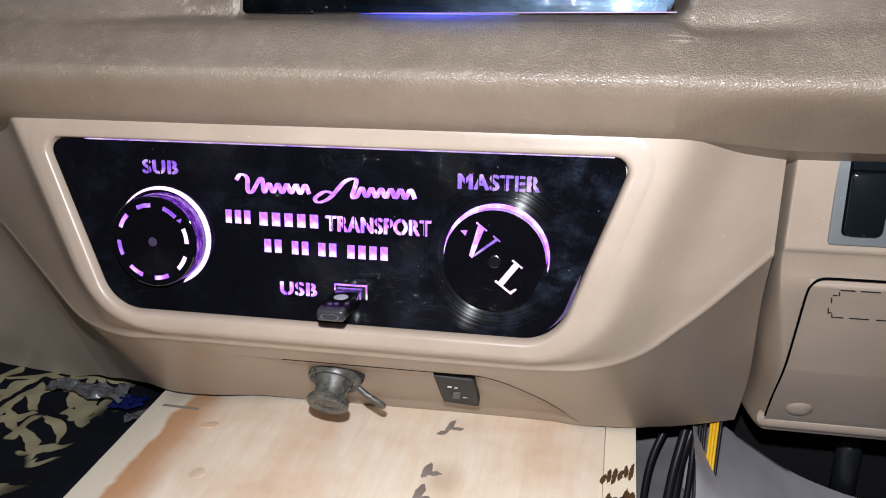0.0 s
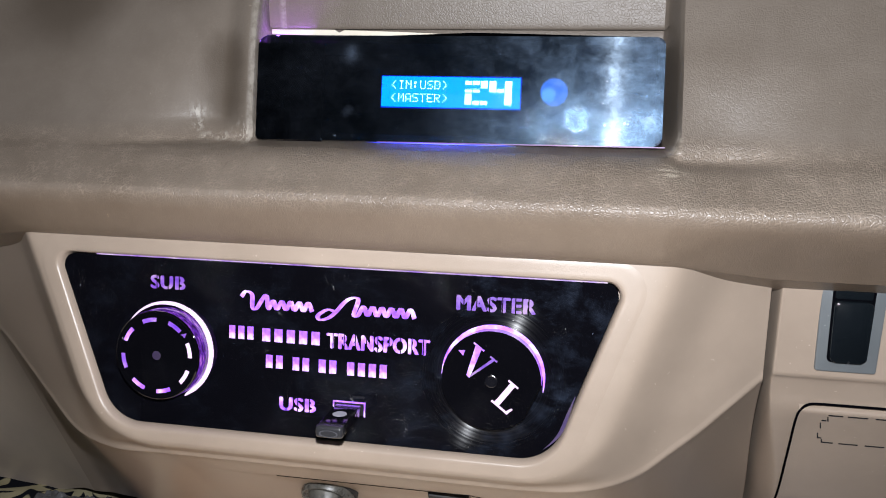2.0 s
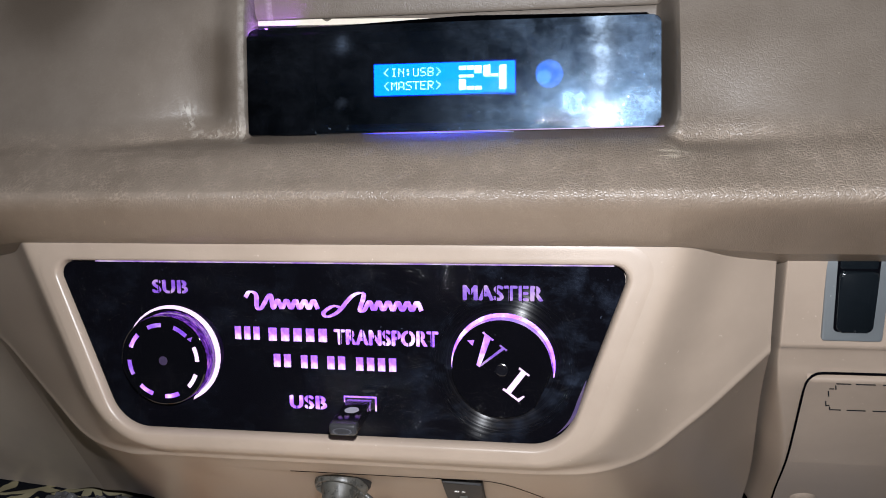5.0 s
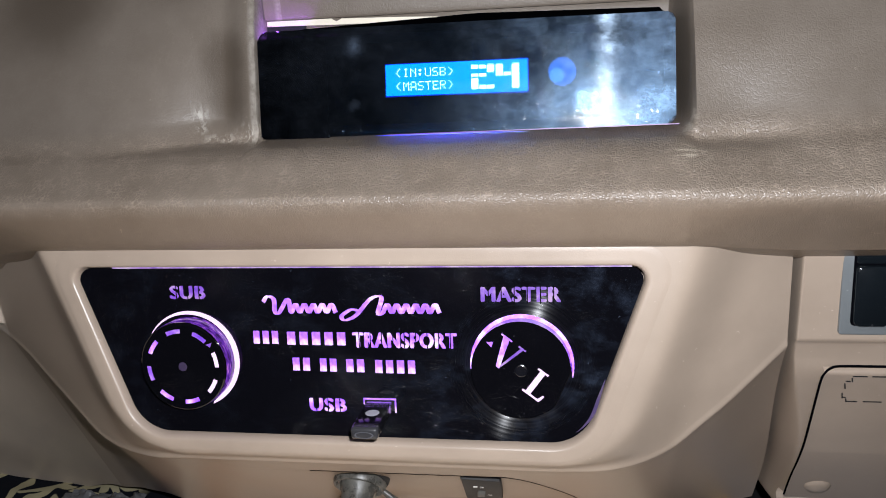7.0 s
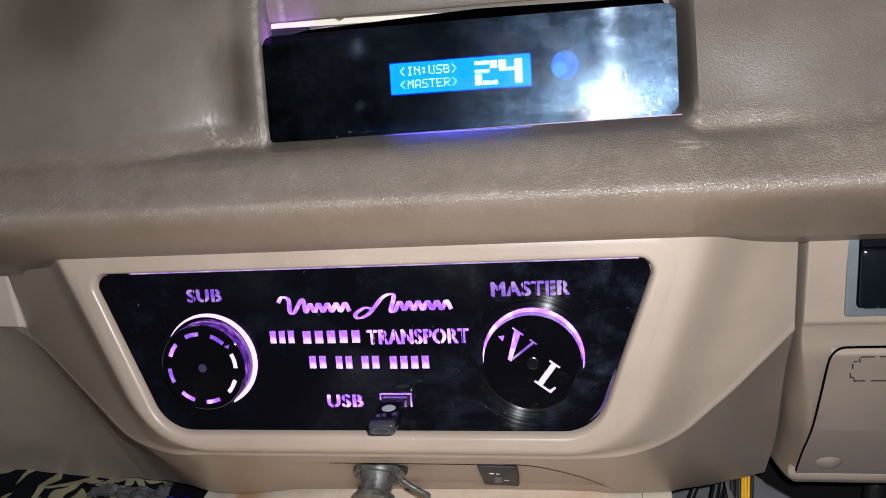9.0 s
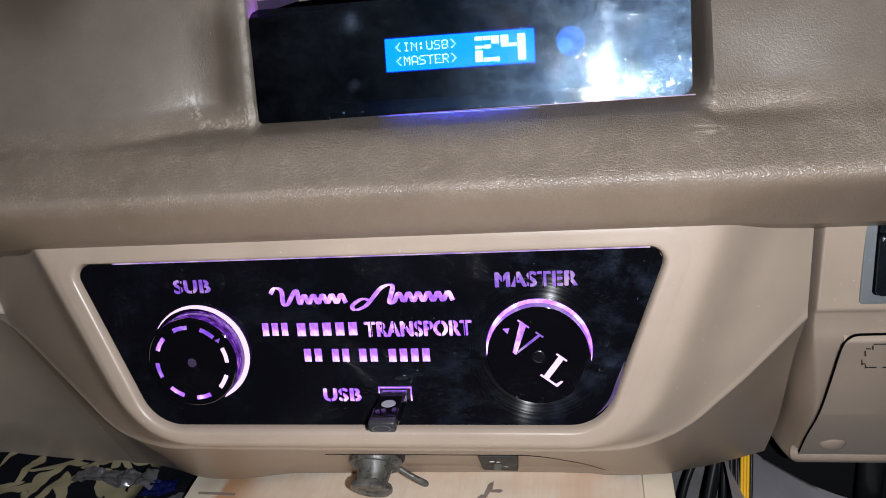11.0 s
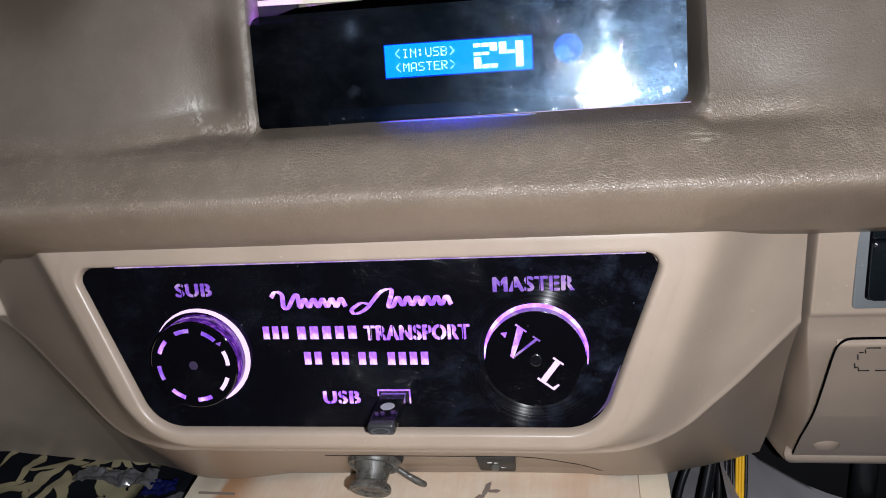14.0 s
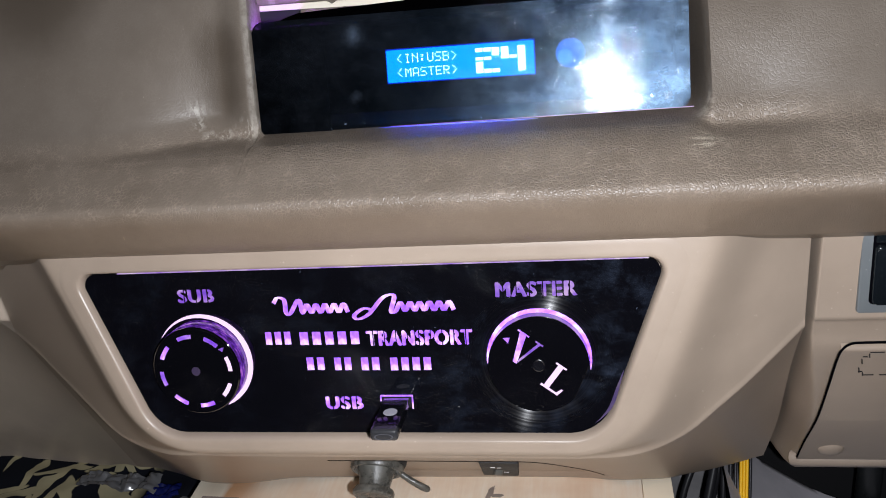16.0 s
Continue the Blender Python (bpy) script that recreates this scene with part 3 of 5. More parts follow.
HOLE = trapezoid(0.0062)
bm = bmesh.new()
NX, NZ = 460, 380
XL, XR = -0.3400, 0.0668


def seam_x(z):
    """Where the fascia ends beside the switch panel."""
    return XR + 0.0125 * smoothstep(0.768, 0.632, z)


rows = []
for i in range(NX + 1):
    x = XL + (XR - XL) * i / NX
    col = []
    for j in range(NZ + 1):
        low = foot_z(x - CX)
        z = low + (0.826 - low) * j / NZ
        xe = x + (seam_x(z) - XR) * smoothstep(0.020, XR, x)
        y = fascia_y(xe, z)
        v = (z - 0.770) * 1.0127
        if inside(x - CX, v, 0.0062) and within(x - CX, v, HOLE):
            y += 0.012
        col.append(bm.verts.new((xe, y, z)))
    rows.append(col)
for i in range(NX):
    for j in range(NZ):
        bm.faces.new((rows[i][j], rows[i + 1][j], rows[i + 1][j + 1], rows[i][j + 1]))
fascia = thing("centre_fascia", "beige moulded plastic centre fascia below the dashboard pad", "dashboard fascia")
part("body", bm, FASCIA, fascia, smooth=40)

def dense(outline, n=30):
    """The outline with its four long sides divided."""
    out = []
    for k, (x, y) in enumerate(outline):
        x1, y1 = outline[(k + 1) % len(outline)]
        out += [(x + (x1 - x) * i / n, y + (y1 - y) * i / n) for i in range(n)] if k % 13 == 12 else [(x, y)]
    return out


# rounded frame round the panel, lofted along its outline on to the face
RIMS = [(-0.0004, None, 0.0), (-0.0001, 0.30, 0.0), (0.0004, 0.62, 0.0), (0.0009, 0.92, 0.0002), (0.0018, 1, 0.00022), (0.0030, 1, 0.00018), (0.0042, 1, 0.00018), (0.0060, 1, 0.00018), (0.0076, 1, 0.00018), (0.0105, 1, -0.0003)]
bm = bmesh.new()
loops = []
for g, share, lift in RIMS:
    ring = []
    for u, v in dense(trapezoid(g)):
        q = PANEL @ Vector((u, v, -0.004 if share is None else 0.0))
        if share is not None:
            q.y += share * (fascia_y(q.x, q.z) - q.y) - lift
        ring.append(bm.verts.new(q))
    loops.append(ring)
for a, b in zip(loops, loops[1:]):
    n = len(a)
    for k in range(n):
        bm.faces.new((a[k], b[k], b[(k + 1) % n], a[(k + 1) % n]))
part("panel_frame", bm, BEZEL, fascia, "pale rounded frame round the panel", smooth=180)

gap = bend([(CX + u, fascia_y(CX + u, step_z(u) + 0.0004) - 0.0001, step_z(u) + 0.0002) for u in (-0.034, -0.01, 0.02, 0.050, 0.062, 0.072, 0.083, 0.092, 0.1006)], 8)
part("strip_joint", tube(gap, 0.00016, 6), PITCH, fascia, "dark joint above the lower strip")

# ---------------------------------------------------------------- audio control panel
audio = thing("audio_panel", "glossy black acrylic audio control panel with purple backlit cut lettering", "audio panel", PANEL)
part("faceplate", prism(trapezoid(-0.0008), -0.003, 0.0, 0.0004), ACRYLIC, audio)


def on(x, y, h=0.0002, turn=0):
    """A pose on the plate, in millimetres."""
    return pose(x / 1000, y / 1000, h, 0, 0, turn)


lettering("lettering", "SUB", 0.0056, 0.0160, LETTER_DIM, audio, on(-72.3, 28.4), "dim purple backlit word", bold=0.00045)
lettering("lettering", "MASTER", 0.0060, 0.0322, LETTER_DIM, audio, on(74.3, 27.8), "dim purple backlit word", bold=0.00045)
lettering("lettering", "TRANSPORT", 0.0064, 0.0446, LETTER, audio, on(24.5, 7.7), "purple backlit word", bold=0.00045)
lettering("lettering", "USB", 0.0056, 0.0160, LETTER, audio, on(-10.8, -21.7), "purple backlit word", bold=0.00045)


BRIDGE = material("uncut_black_acrylic", (0.003, 0.003, 0.004), 0.1)
for x, y, w, count in ((-72.3, 28.4, 16.0, 3), (74.3, 27.8, 32.2, 6), (24.5, 7.7, 44.6, 9), (-10.8, -21.7, 16.0, 3)):
    for k in range(count):
        part("stencil_bridge", box(0.00045, 0.0076, 0.0001), BRIDGE, audio, "thin uncut bridge", at=on(x - w / 2 + (k + 0.52) * w / count, y, 0.0005))


def bar(width, height):
    """A plain upright bar in place of a character, in millimetres."""
    w, h = width / 2000, height / 2000
    bm = bmesh.new()
    bm.faces.new([bm.verts.new((x, y, 0)) for x, y in ((-w, -h), (w, -h), (w, h), (-w, h))])
    return bm


for x0, x1, y, count in ((-43.8, -31.0, 8.4, 3), (-28.6, -0.4, 8.1, 5), (-26.6, -17.2, -3.5, 2), (-14.2, -5.2, -3.7, 2), (-2.4, 7.2, -3.8, 2), (10.4, 29.6, -4.0, 4)):
    step = (x1 - x0) / count
    for k in range(count):
        part("plain_bar", bar(step * 0.66, 5.8), LETTER, audio, "purple backlit bar", at=on(x0 + (k + 0.5) * step, y))


def squiggle(points, width):
    """A flat brush-like ribbon through points in millimetres, thick and thin by its direction."""
    line = bend([(x / 1000, y / 1000, 0) for x, y in points], 6)
    bm = bmesh.new()
    last = None
    for k, p in enumerate(line):
        d = (line[min(len(line) - 1, k + 1)] - line[max(0, k - 1)]).normalized()
        w = width / 1000 * (0.45 + 0.75 * abs(d.y)) / 2
        s = Vector((-d.y, d.x, 0)) * w
        pair = (bm.verts.new(p - s), bm.verts.new(p + s))
        if last:
            bm.faces.new((last[0], last[1], pair[1], pair[0]))
        last = pair
    return bm


def wave(x0, x1, y, low, high, count):
    """A slanting up-and-down stroke, as plain as a brush trial."""
    step = (x1 - x0) / count
    pts = []
    for k in range(count):
        pts += [(x0 + k * step, y + low), (x0 + (k + 0.55) * step, y + high)]
    return pts + [(x1, y + low)]


part("brush_stroke", squiggle([(-37.5, 24.2), (-35.5, 26.6), (-32.6, 25.4), (-32.4, 20.0), (-30.4, 19.6), (-26.2, 25.6)] + wave(-25.0, -5.0, 21.2, -1.6, 2.2, 5), 1.7), LETTER, audio, "purple backlit brush-like squiggle", at=pose(0, 0, 0.0002))
part("brush_stroke", squiggle([(6.0, 20.0), (2.0, 21.0), (-2.4, 18.2), (-1.0, 16.4), (4.0, 18.6), (10.5, 25.6), (15.4, 26.4), (13.6, 19.6)] + wave(15.6, 40.2, 21.4, -1.8, 2.0, 6), 1.7), LETTER, audio, "purple backlit brush-like squiggle", at=pose(0, 0, 0.0002))

# light that leaks past the plate's upper edge
part("light_leak", box(0.226, 0.0010, 0.0012, at=(0.006, 0.0398, 0.0002)), LEAK, audio, "pink light gap along the upper edge")
side_leak = bend([(0.1075, -0.008, 0), (0.1050, -0.0155, 0), (0.1022, -0.0235, 0), (0.0985, -0.0285, 0), (0.0945, -0.0320, 0)], 6)
bm = bmesh.new()
last = None
for k, p in enumerate(side_leak):
    s = Vector((0.0008 * math.sin(math.pi * min(1.0, 0.05 + k / (len(side_leak) - 1))), 0, 0))
    pair = (bm.verts.new(p - s), bm.verts.new(p + s))
    if last:
        bm.faces.new((last[0], last[1], pair[1], pair[0]))
    last = pair
part("light_leak", bm, lit_cut("dim_pink_light_leak", 0.12), audio, "pink light gap on a side edge", at=pose(0.0008, 0, 0.0002))


def rim_disc(r, h, edge=0.0006):
    return lathe([(r, 0.0), (r, h - edge), (r - 0.3 * edge, h - 0.3 * edge), (r - edge, h)], 72)


def lit_sleeve():
    """Clear acrylic side of the dial, lit from below in streaks round it."""
    m = glow("purple_lit_knob_side", (0.3, 0.05, 0.9), 0.55)
    b = m.node_tree.nodes["Principled BSDF"]
    b.inputs["Base Color"].default_value, b.inputs["Roughness"].default_value = (0.03, 0.01, 0.05, 1), 0.10
    streak = noise_of(m, coords(m, (0.4, 0.4, 1.0)), 700.0, 3.0, 0.7)
    set_in(m, "Emission Color", ramp(m, streak, [(0.40, (0.015, 0.003, 0.06)), (0.54, (0.16, 0.03, 0.62)), (0.70, (0.75, 0.25, 1.0))]))
    return m


SLEEVE = lit_sleeve()

# small dial: lit ring on the plate, clear lit sleeve, black cap with cut dashes
part("lit_ring", crescent(0.0220, 0.0023, -68, 148, 0.0, 0.0004, 72, 0.30), BRIGHT, audio, "bright purple lit ring", at=on(-72.4, -2.0, 0.0001))
sub = part("small_dial", rim_disc(0.0198, 0.0085), SLEEVE, audio, "clear dial lit purple at its side", 35, on(-72.4, -2.5, 0.0))
part("dial_cap", lathe([(0.0196, 0.0), (0.0196, 0.0010), (0.0192, 0.0014)], 72), KNOB, sub, "black dial cap", 35, pose(0, 0, 0.0085))
for k in range(8):
    a = 12 + 45 * k
    part("dash", arc_plate(0.0149, 0.0167, a - 12, a + 12, 0, 0.0001, 8), {0: BRIGHT, 7: BRIGHT, 6: LETTER, 5: LETTER, 3: LETTER}.get(k, VIOLET), sub, "purple lit dash", at=pose(0, 0, 0.0100))
part("pointer", prism([(0.0115, 0.0100), (0.0133, 0.0087), (0.0141, 0.0108)], 0, 0.0001), LETTER_DIM, sub, "small lit arrow", at=pose(0, 0, 0.0100))
part("centre_dot", lathe([(0.0020, 0), (0.0019, 0.0001)], 24), glow("faint_purple", (0.25, 0.08, 0.6), 0.08), sub, "faint lit dot", at=pose(0, 0, 0.0100))

# large dial
part("lit_ring", crescent(0.0216, 0.0024, -14, 186, 0.0, 0.0004), RING, audio, "purple lit ring", at=on(74.2, -2.2, 0.0001))
outline = [(0.0205 * math.cos(radians(a)), 0.0205 * math.sin(radians(a))) for a in range(-2, 315, 4)]
main = part("large_dial", prism(outline, 0.0, 0.0060, 0.0005), KNOB, audio, "large black dial with a flat cut side", 35, on(74.2, -2.7, 0.0002))


def slab(polys):
    """A letter from flat polygons, in millimetres."""
    bm = bmesh.new()
    for poly in polys:
        bm.faces.new([bm.verts.new((x / 1000, y / 1000, 0)) for x, y in poly])
    return bm


vee = part("letter_v", slab([[(-5.2, 6.0), (-2.2, 6.0), (1.4, -6.2), (-0.4, -6.2)], [(-6.4, 6.7), (-1.0, 6.7), (-1.0, 6.0), (-6.4, 6.0)]]), LETTER, main, "purple lit letter V", at=pose(-0.0062, 0.0064, 0.0062, 0, 0, -37))
part("thin_stroke", slab([[(3.5, 6.0), (4.7, 6.0), (1.45, -5.6), (0.95, -4.2)], [(2.2, 6.7), (5.8, 6.7), (5.8, 6.0), (2.2, 6.0)]]), LETTER_DIM, vee, "dim purple lit stroke")
part("letter_l", slab([[(-2.9, 5.2), (-0.5, 5.2), (-0.5, -5.0), (-2.9, -5.0)], [(-4.2, 6.0), (0.9, 6.0), (0.9, 5.2), (-4.2, 5.2)], [(-4.2, -5.9), (4.2, -5.9), (3.6, -5.0), (-4.2, -5.0)], [(4.2, -5.9), (4.8, -2.6), (4.0, -2.6), (3.1, -5.0), (3.6, -5.0)]]), BRIGHT, main, "bright purple lit letter L", at=pose(0.0072, -0.0062, 0.0062, 0, 0, -37))
part("rim_light", arc_plate(0.0207, 0.0210, 182, 305, 0, 0.0002, 40), LETTER_DIM, audio, "thin dim purple rim", at=on(74.2, -2.4, 0.0002))
part("pointer", prism([(-0.0138, 0.0118), (-0.0118, 0.0096), (-0.0110, 0.0120)], 0, 0.0001), LETTER, main, "small lit arrow", at=pose(0, 0, 0.0062))
part("screw", lathe([(0.0026, 0), (0.0026, 0.0002), (0.0023, 0.0003), (0.0020, 0.0001)], 32), material("dark_steel", (0.004, 0.004, 0.006), 0.2, 0.0), main, "small dark screw", None, pose(0.0002, -0.0002, 0.0062))

# USB port: lit slot frame
for x, y, w, h in ((12.5, -18.6, 14.4, 0.7), (19.4, -21.6, 0.6, 6.0), (5.6, -19.8, 0.6, 2.6)):
    part("port_edge", box(w / 1000, h / 1000, 0.0003), LETTER, audio, "purple lit edge of the port", at=on(x, y, 0.0002))
part("port", box(0.0132, 0.0050, 0.0006), DARK, audio, "dark socket", at=on(12.5, -21.4, 0.0002))

# USB stick plugged in
stick = thing("usb_stick", "small black USB stick with a chrome end plugged into the panel", "usb stick", PANEL @ pose(0.0125, -0.0214, 0.0, 5.0))
part("plug", box(0.0110, 0.0042, 0.008, 0.0003, (0, 0, 0.004)), material("steel_plug", (0.5, 0.5, 0.52), 0.25, 1.0), stick, "steel plug")
GLOSSBLK = plastic("glossy_black_shell", (0.003, 0.003, 0.004), 0.12, 0.03, 0.3)
part("case", box(0.0112, 0.0048, 0.018, 0.0010, (0, 0, 0.0145), 3), GLOSSBLK, stick, smooth=40)
part("end_cap", box(0.0114, 0.0052, 0.005, 0.0014, (0, 0, 0.0252), 3), plastic("worn_dark_grey_shell", (0.028, 0.028, 0.031), 0.25, 0.1), stick, "worn dark grey end", 40)
part("end_slot", lathe([(0.0034, 0.0), (0.0034, 0.0003), (0.0029, 0.0003), (0.0029, 0.0)], 32, False), material("pale_moulded_rim", (0.07, 0.07, 0.08), 0.3), stick, "pale oval rim on the end", at=pose(0, -0.0004, 0.0276) @ Matrix.Diagonal((1.15, 0.42, 1, 1)))
part("logo_disc", lathe([(0.0030, 0), (0.0029, 0.0001)], 28), material("grey_print", (0.32, 0.32, 0.34), 0.4), stick, "plain grey round mark", at=pose(0, 0.00245, 0.0130, -90))

# ---------------------------------------------------------------- display unit in the pocket
LEANB = 13.0
l = radians(LEANB)
UP2, N2 = Vector((0, math.sin(l), math.cos(l))), Vector((0, -math.cos(l), math.sin(l)))
DISP = Matrix(((1, 0, 0, -0.0725), (0, UP2.y, N2.y, 0.36045), (0, UP2.z, N2.z, 0.87994), (0, 0, 0, 1)))
disp = thing("display_unit", "glossy smoked black display unit with a lit blue screen", "display", DISP)
plate = rounded([(-0.0902, 0.0252), (-0.0900, -0.0222), (0.0912, -0.0208), (0.0907, 0.0249)], [0.004, 0.001, 0.0034, 0.003], 6)


def smoked_smeared(name):
    """Finger smears, wipe marks and hair scratches over the smoked front."""
    m = SMOKED
    v = coords(m)
    side = node(m, "ShaderNodeSeparateXYZ")
    link(m, v, side.inputs[0])
    # the end by the dial hand is handled most
    handled = node(m, "ShaderNodeMapRange")
    for key, val in ((1, -0.010), (2, 0.062), (3, 0.09), (4, 1.0)):
        handled.inputs[key].default_value = val
    link(m, side.outputs[0], handled.inputs[0])
    cloud = ramp(m, noise_of(m, v, 17.0, 7.0, 0.72), [(0.40, (0.08,) * 3), (0.68, (1, 1, 1))])
    wipes = ramp(m, noise_of(m, coords(m, (1.0, 2.2, 1.0), (0, 0, -28)), 60.0, 5.0, 0.7), [(0.34, (0.50,) * 3), (0.62, (1, 1, 1))])
    fine = ramp(m, noise_of(m, coords(m, (1.0, 1.2, 1.0), (0, 0, 35)), 330.0, 4.0, 0.75), [(0.34, (0.60,) * 3), (0.66, (1, 1, 1))])
    haze = mix(m, 1.0, mix(m, 1.0, cloud, wipes, "MULTIPLY"), fine, "MULTIPLY")
    haze = mix(m, 1.0, haze, handled.outputs[0], "MULTIPLY")
    # finger marks
    grease = None
    warped = m.node_tree.nodes.new("ShaderNodeMixRGB")
    warped.blend_type, warped.inputs[0].default_value = "LINEAR_LIGHT", 0.004
    wn = node(m, "ShaderNodeTexNoise", Scale=160.0, Detail=3.0)
    link(m, v, wn.inputs["Vector"])
    link(m, v, warped.inputs[1])
    link(m, wn.outputs["Color"], warped.inputs[2])
    for place, r, pale in (((0.0545, -0.0108, 0.0), 0.0062, 1.0), ((-0.0460, 0.0170, 0.0), 0.0036, 1.0), ((-0.0465, -0.0080, 0.0), 0.0034, 0.40), ((0.0800, -0.0060, 0.0), 0.0030, 0.7)):
        thumb = node(m, "ShaderNodeVectorMath")
        thumb.operation = "DISTANCE"
        link(m, warped.outputs[0], thumb.inputs[0])
        thumb.inputs[1].default_value = place
        mark = mix(m, 1.0, ramp(m, thumb.outputs["Value"], [(0.0, (0.40 * pale,) * 3), (r * 0.45, (0.45 * pale,) * 3), (r * 0.75, (pale,) * 3), (r * 0.95, (pale,) * 3), (r * 1.1, (0, 0, 0))]), fine, "MULTIPLY")
        haze = mix(m, 1.0, haze, mark, "LIGHTEN")
        grease = mark if grease is None else mix(m, pale, grease, mark, "LIGHTEN")
    # nicks and lint along the lower edge
    low = node(m, "ShaderNodeMapRange")
    for key, val in ((1, -0.0205), (2, -0.0150), (3, 1.0), (4, 0.0)):
        low.inputs[key].default_value = val
    link(m, side.outputs[1], low.inputs[0])
    nicks = ramp(m, noise_of(m, coords(m, (1.0, 0.5, 1.0), (0, 0, 15)), 420.0, 3.0, 0.7), [(0.66, (0, 0, 0)), (0.71, (1, 1, 1))])
    haze = mix(m, 1.0, haze, mix(m, 1.0, nicks, low.outputs[0], "MULTIPLY"), "LIGHTEN")
    set_in(m, "Roughness", mix(m, haze, (0.005,) * 3, (0.014,) * 3))
    set_in(m, "Transmission Weight", mix(m, haze, (1, 1, 1), (0.30,) * 3))
    # a bluish haze of scattered light is painted into the smears' colour
    set_in(m, "Base Color", mix(m, haze, (0.10, 0.108, 0.140), (0.190, 0.265, 0.375)))
    scr = noise_of(m, coords(m, (0.04, 26.0, 1.0)), 90.0, 2.0, 0.7)
    bump(m, [(mix(m, 1.0, scr, handled.outputs[0], "MULTIPLY"), 0.36, 0.00012)])
    # the smear film scatters a broad sheen, the hair scratches glint
    film = node(m, "ShaderNodeBsdfAnisotropic", Roughness=0.38)
    film.inputs["Color"].default_value = (0.38, 0.66, 1.0, 1)
    glint = node(m, "ShaderNodeBsdfAnisotropic", Roughness=0.06)
    lines = hair_scratches(m, v, 520.0, 0.59)
    ridge = node(m, "ShaderNodeBump", Strength=1.0, Distance=0.000007)
    link(m, lines, ridge.inputs["Height"])
    link(m, ridge.outputs["Normal"], glint.inputs["Normal"])
    last = m.node_tree.nodes["Principled BSDF"]
    streak = brushed(m, (1.0, 0.0, 0.0), 0.27, 0.85, (0.62, 0.80, 1.0))
    for bsdf, weight in ((film.outputs[0], mix(m, 1.0, mix(m, 1.0, mix(m, haze, (0.04,) * 3, (1, 1, 1)), (0.068,) * 3, "MULTIPLY"), mix(m, 1.0, grease, (0.05,) * 3, "MULTIPLY"), "ADD")), (streak, mix(m, 1.0, haze, (0.040,) * 3, "MULTIPLY")), (glint.outputs[0], mix(m, 1.0, mix(m, 1.0, lines, handled.outputs[0], "MULTIPLY"), (0.17,) * 3, "MULTIPLY"))):
        mixer = node(m, "ShaderNodeMixShader")
        link(m, weight, mixer.inputs[0])
        link(m, last.outputs[0], mixer.inputs[1])
        link(m, bsdf, mixer.inputs[2])
        last = mixer
    link(m, last.outputs[0], m.node_tree.nodes["Material Output"].inputs["Surface"])


smoked_smeared("smoked")
front = part("faceplate", prism(plate, -0.003, 0.0, 0.0011), SMOKED, disp, "smoked acrylic front with finger smears")
# housing behind, open in front
bm = box(0.170, 0.043, 0.026, 0.0, (0.0035, 0.0008, -0.0175))
bmesh.ops.delete(bm, geom=[f for f in bm.faces if f.normal.z > 0.9], context="FACES")
part("housing", bm, PITCH, disp, "dark inside of the unit")
# the case's top rises towards the rear, more so at its far end
bm = bmesh.new()
ribs = []
for k in range(25):
    x = -0.0810 + 0.1680 * k / 24
    rear = 0.0316 + 0.038 * (min(x, 0.004) + 0.081) - 0.022 * max(0.0, x - 0.004)
    ribs.append([bm.verts.new((x, v, h)) for v, h in ((0.0248, -0.0032), (rear, -0.0362), (rear - 0.0012, -0.0362), (0.0234, -0.0036))])
for a, b in zip(ribs, ribs[1:]):
    for k in range(4):
        bm.faces.new((a[k], a[(k + 1) % 4], b[(k + 1) % 4], b[k]))
bm.faces.new(ribs[0][::-1])
bm.faces.new(ribs[-1])
bmesh.ops.recalc_face_normals(bm, faces=bm.faces)
part("top_cover", bm, PITCH, disp, "matt black top of the unit's case")
screen = part("screen", box(0.0650, 0.0140, 0.002, 0.0003), LCD, disp, "bright blue lit screen", at=pose(-0.0040, 0.0037, -0.0215))
part("screen_border", box(0.0660, 0.0150, 0.0010), glow("deep_blue_lcd_edge", (0.0, 0.04, 1.0), 4.0), disp, "deep blue edge of the screen", at=pose(-0.0040, 0.0037, -0.0222))
DOTS = {"<": "0001000100010001000001000001000001", "I": "01110001000010000100001000010001110", "N": "10001110011010110011100011000110001", ":": "00000011000110000000011000110000000", "U": "10001100011000110001100011000101110",
        "S": "01111100001000001110000010000111110", "B": "11110100011000111110100011000111110", ">": "01000001000001000001000100010001000", "M": "10001110111010110101100011000110001", "A": "01110100011000110001111111000110001",
        "T": "11111001000010000100001000010000100", "E": "11111100001000011110100001000011111", "R": "11110100011000111110101001001010001"}
DOTS["<"] = "00010001000100010000010000010000010"


def dot_text(words, pitch):
    """Dot-matrix characters of five by seven dots."""
    bm = bmesh.new()
    for k, ch in enumerate(words):
        for n, bit in enumerate(DOTS[ch]):
            if bit == "1":
                x, y = (k * 6 + n % 5) * pitch, -(n // 5) * pitch
                bm.faces.new([bm.verts.new((x + a * pitch * 0.72, y - b * pitch * 0.72, 0)) for a, b in ((0, 1), (1, 1), (1, 0), (0, 0))])
    return bm


part("screen_text", dot_text("<IN:USB>", 0.00057), LCD_PIX, screen, "pale dot-matrix line IN:USB", at=pose(-0.0277, 0.0050, 0.0012))
part("screen_text", dot_text("<MASTER>", 0.00057), LCD_PIX, screen, "pale dot-matrix line MASTER", at=pose(-0.0277, -0.0010, 0.0012))


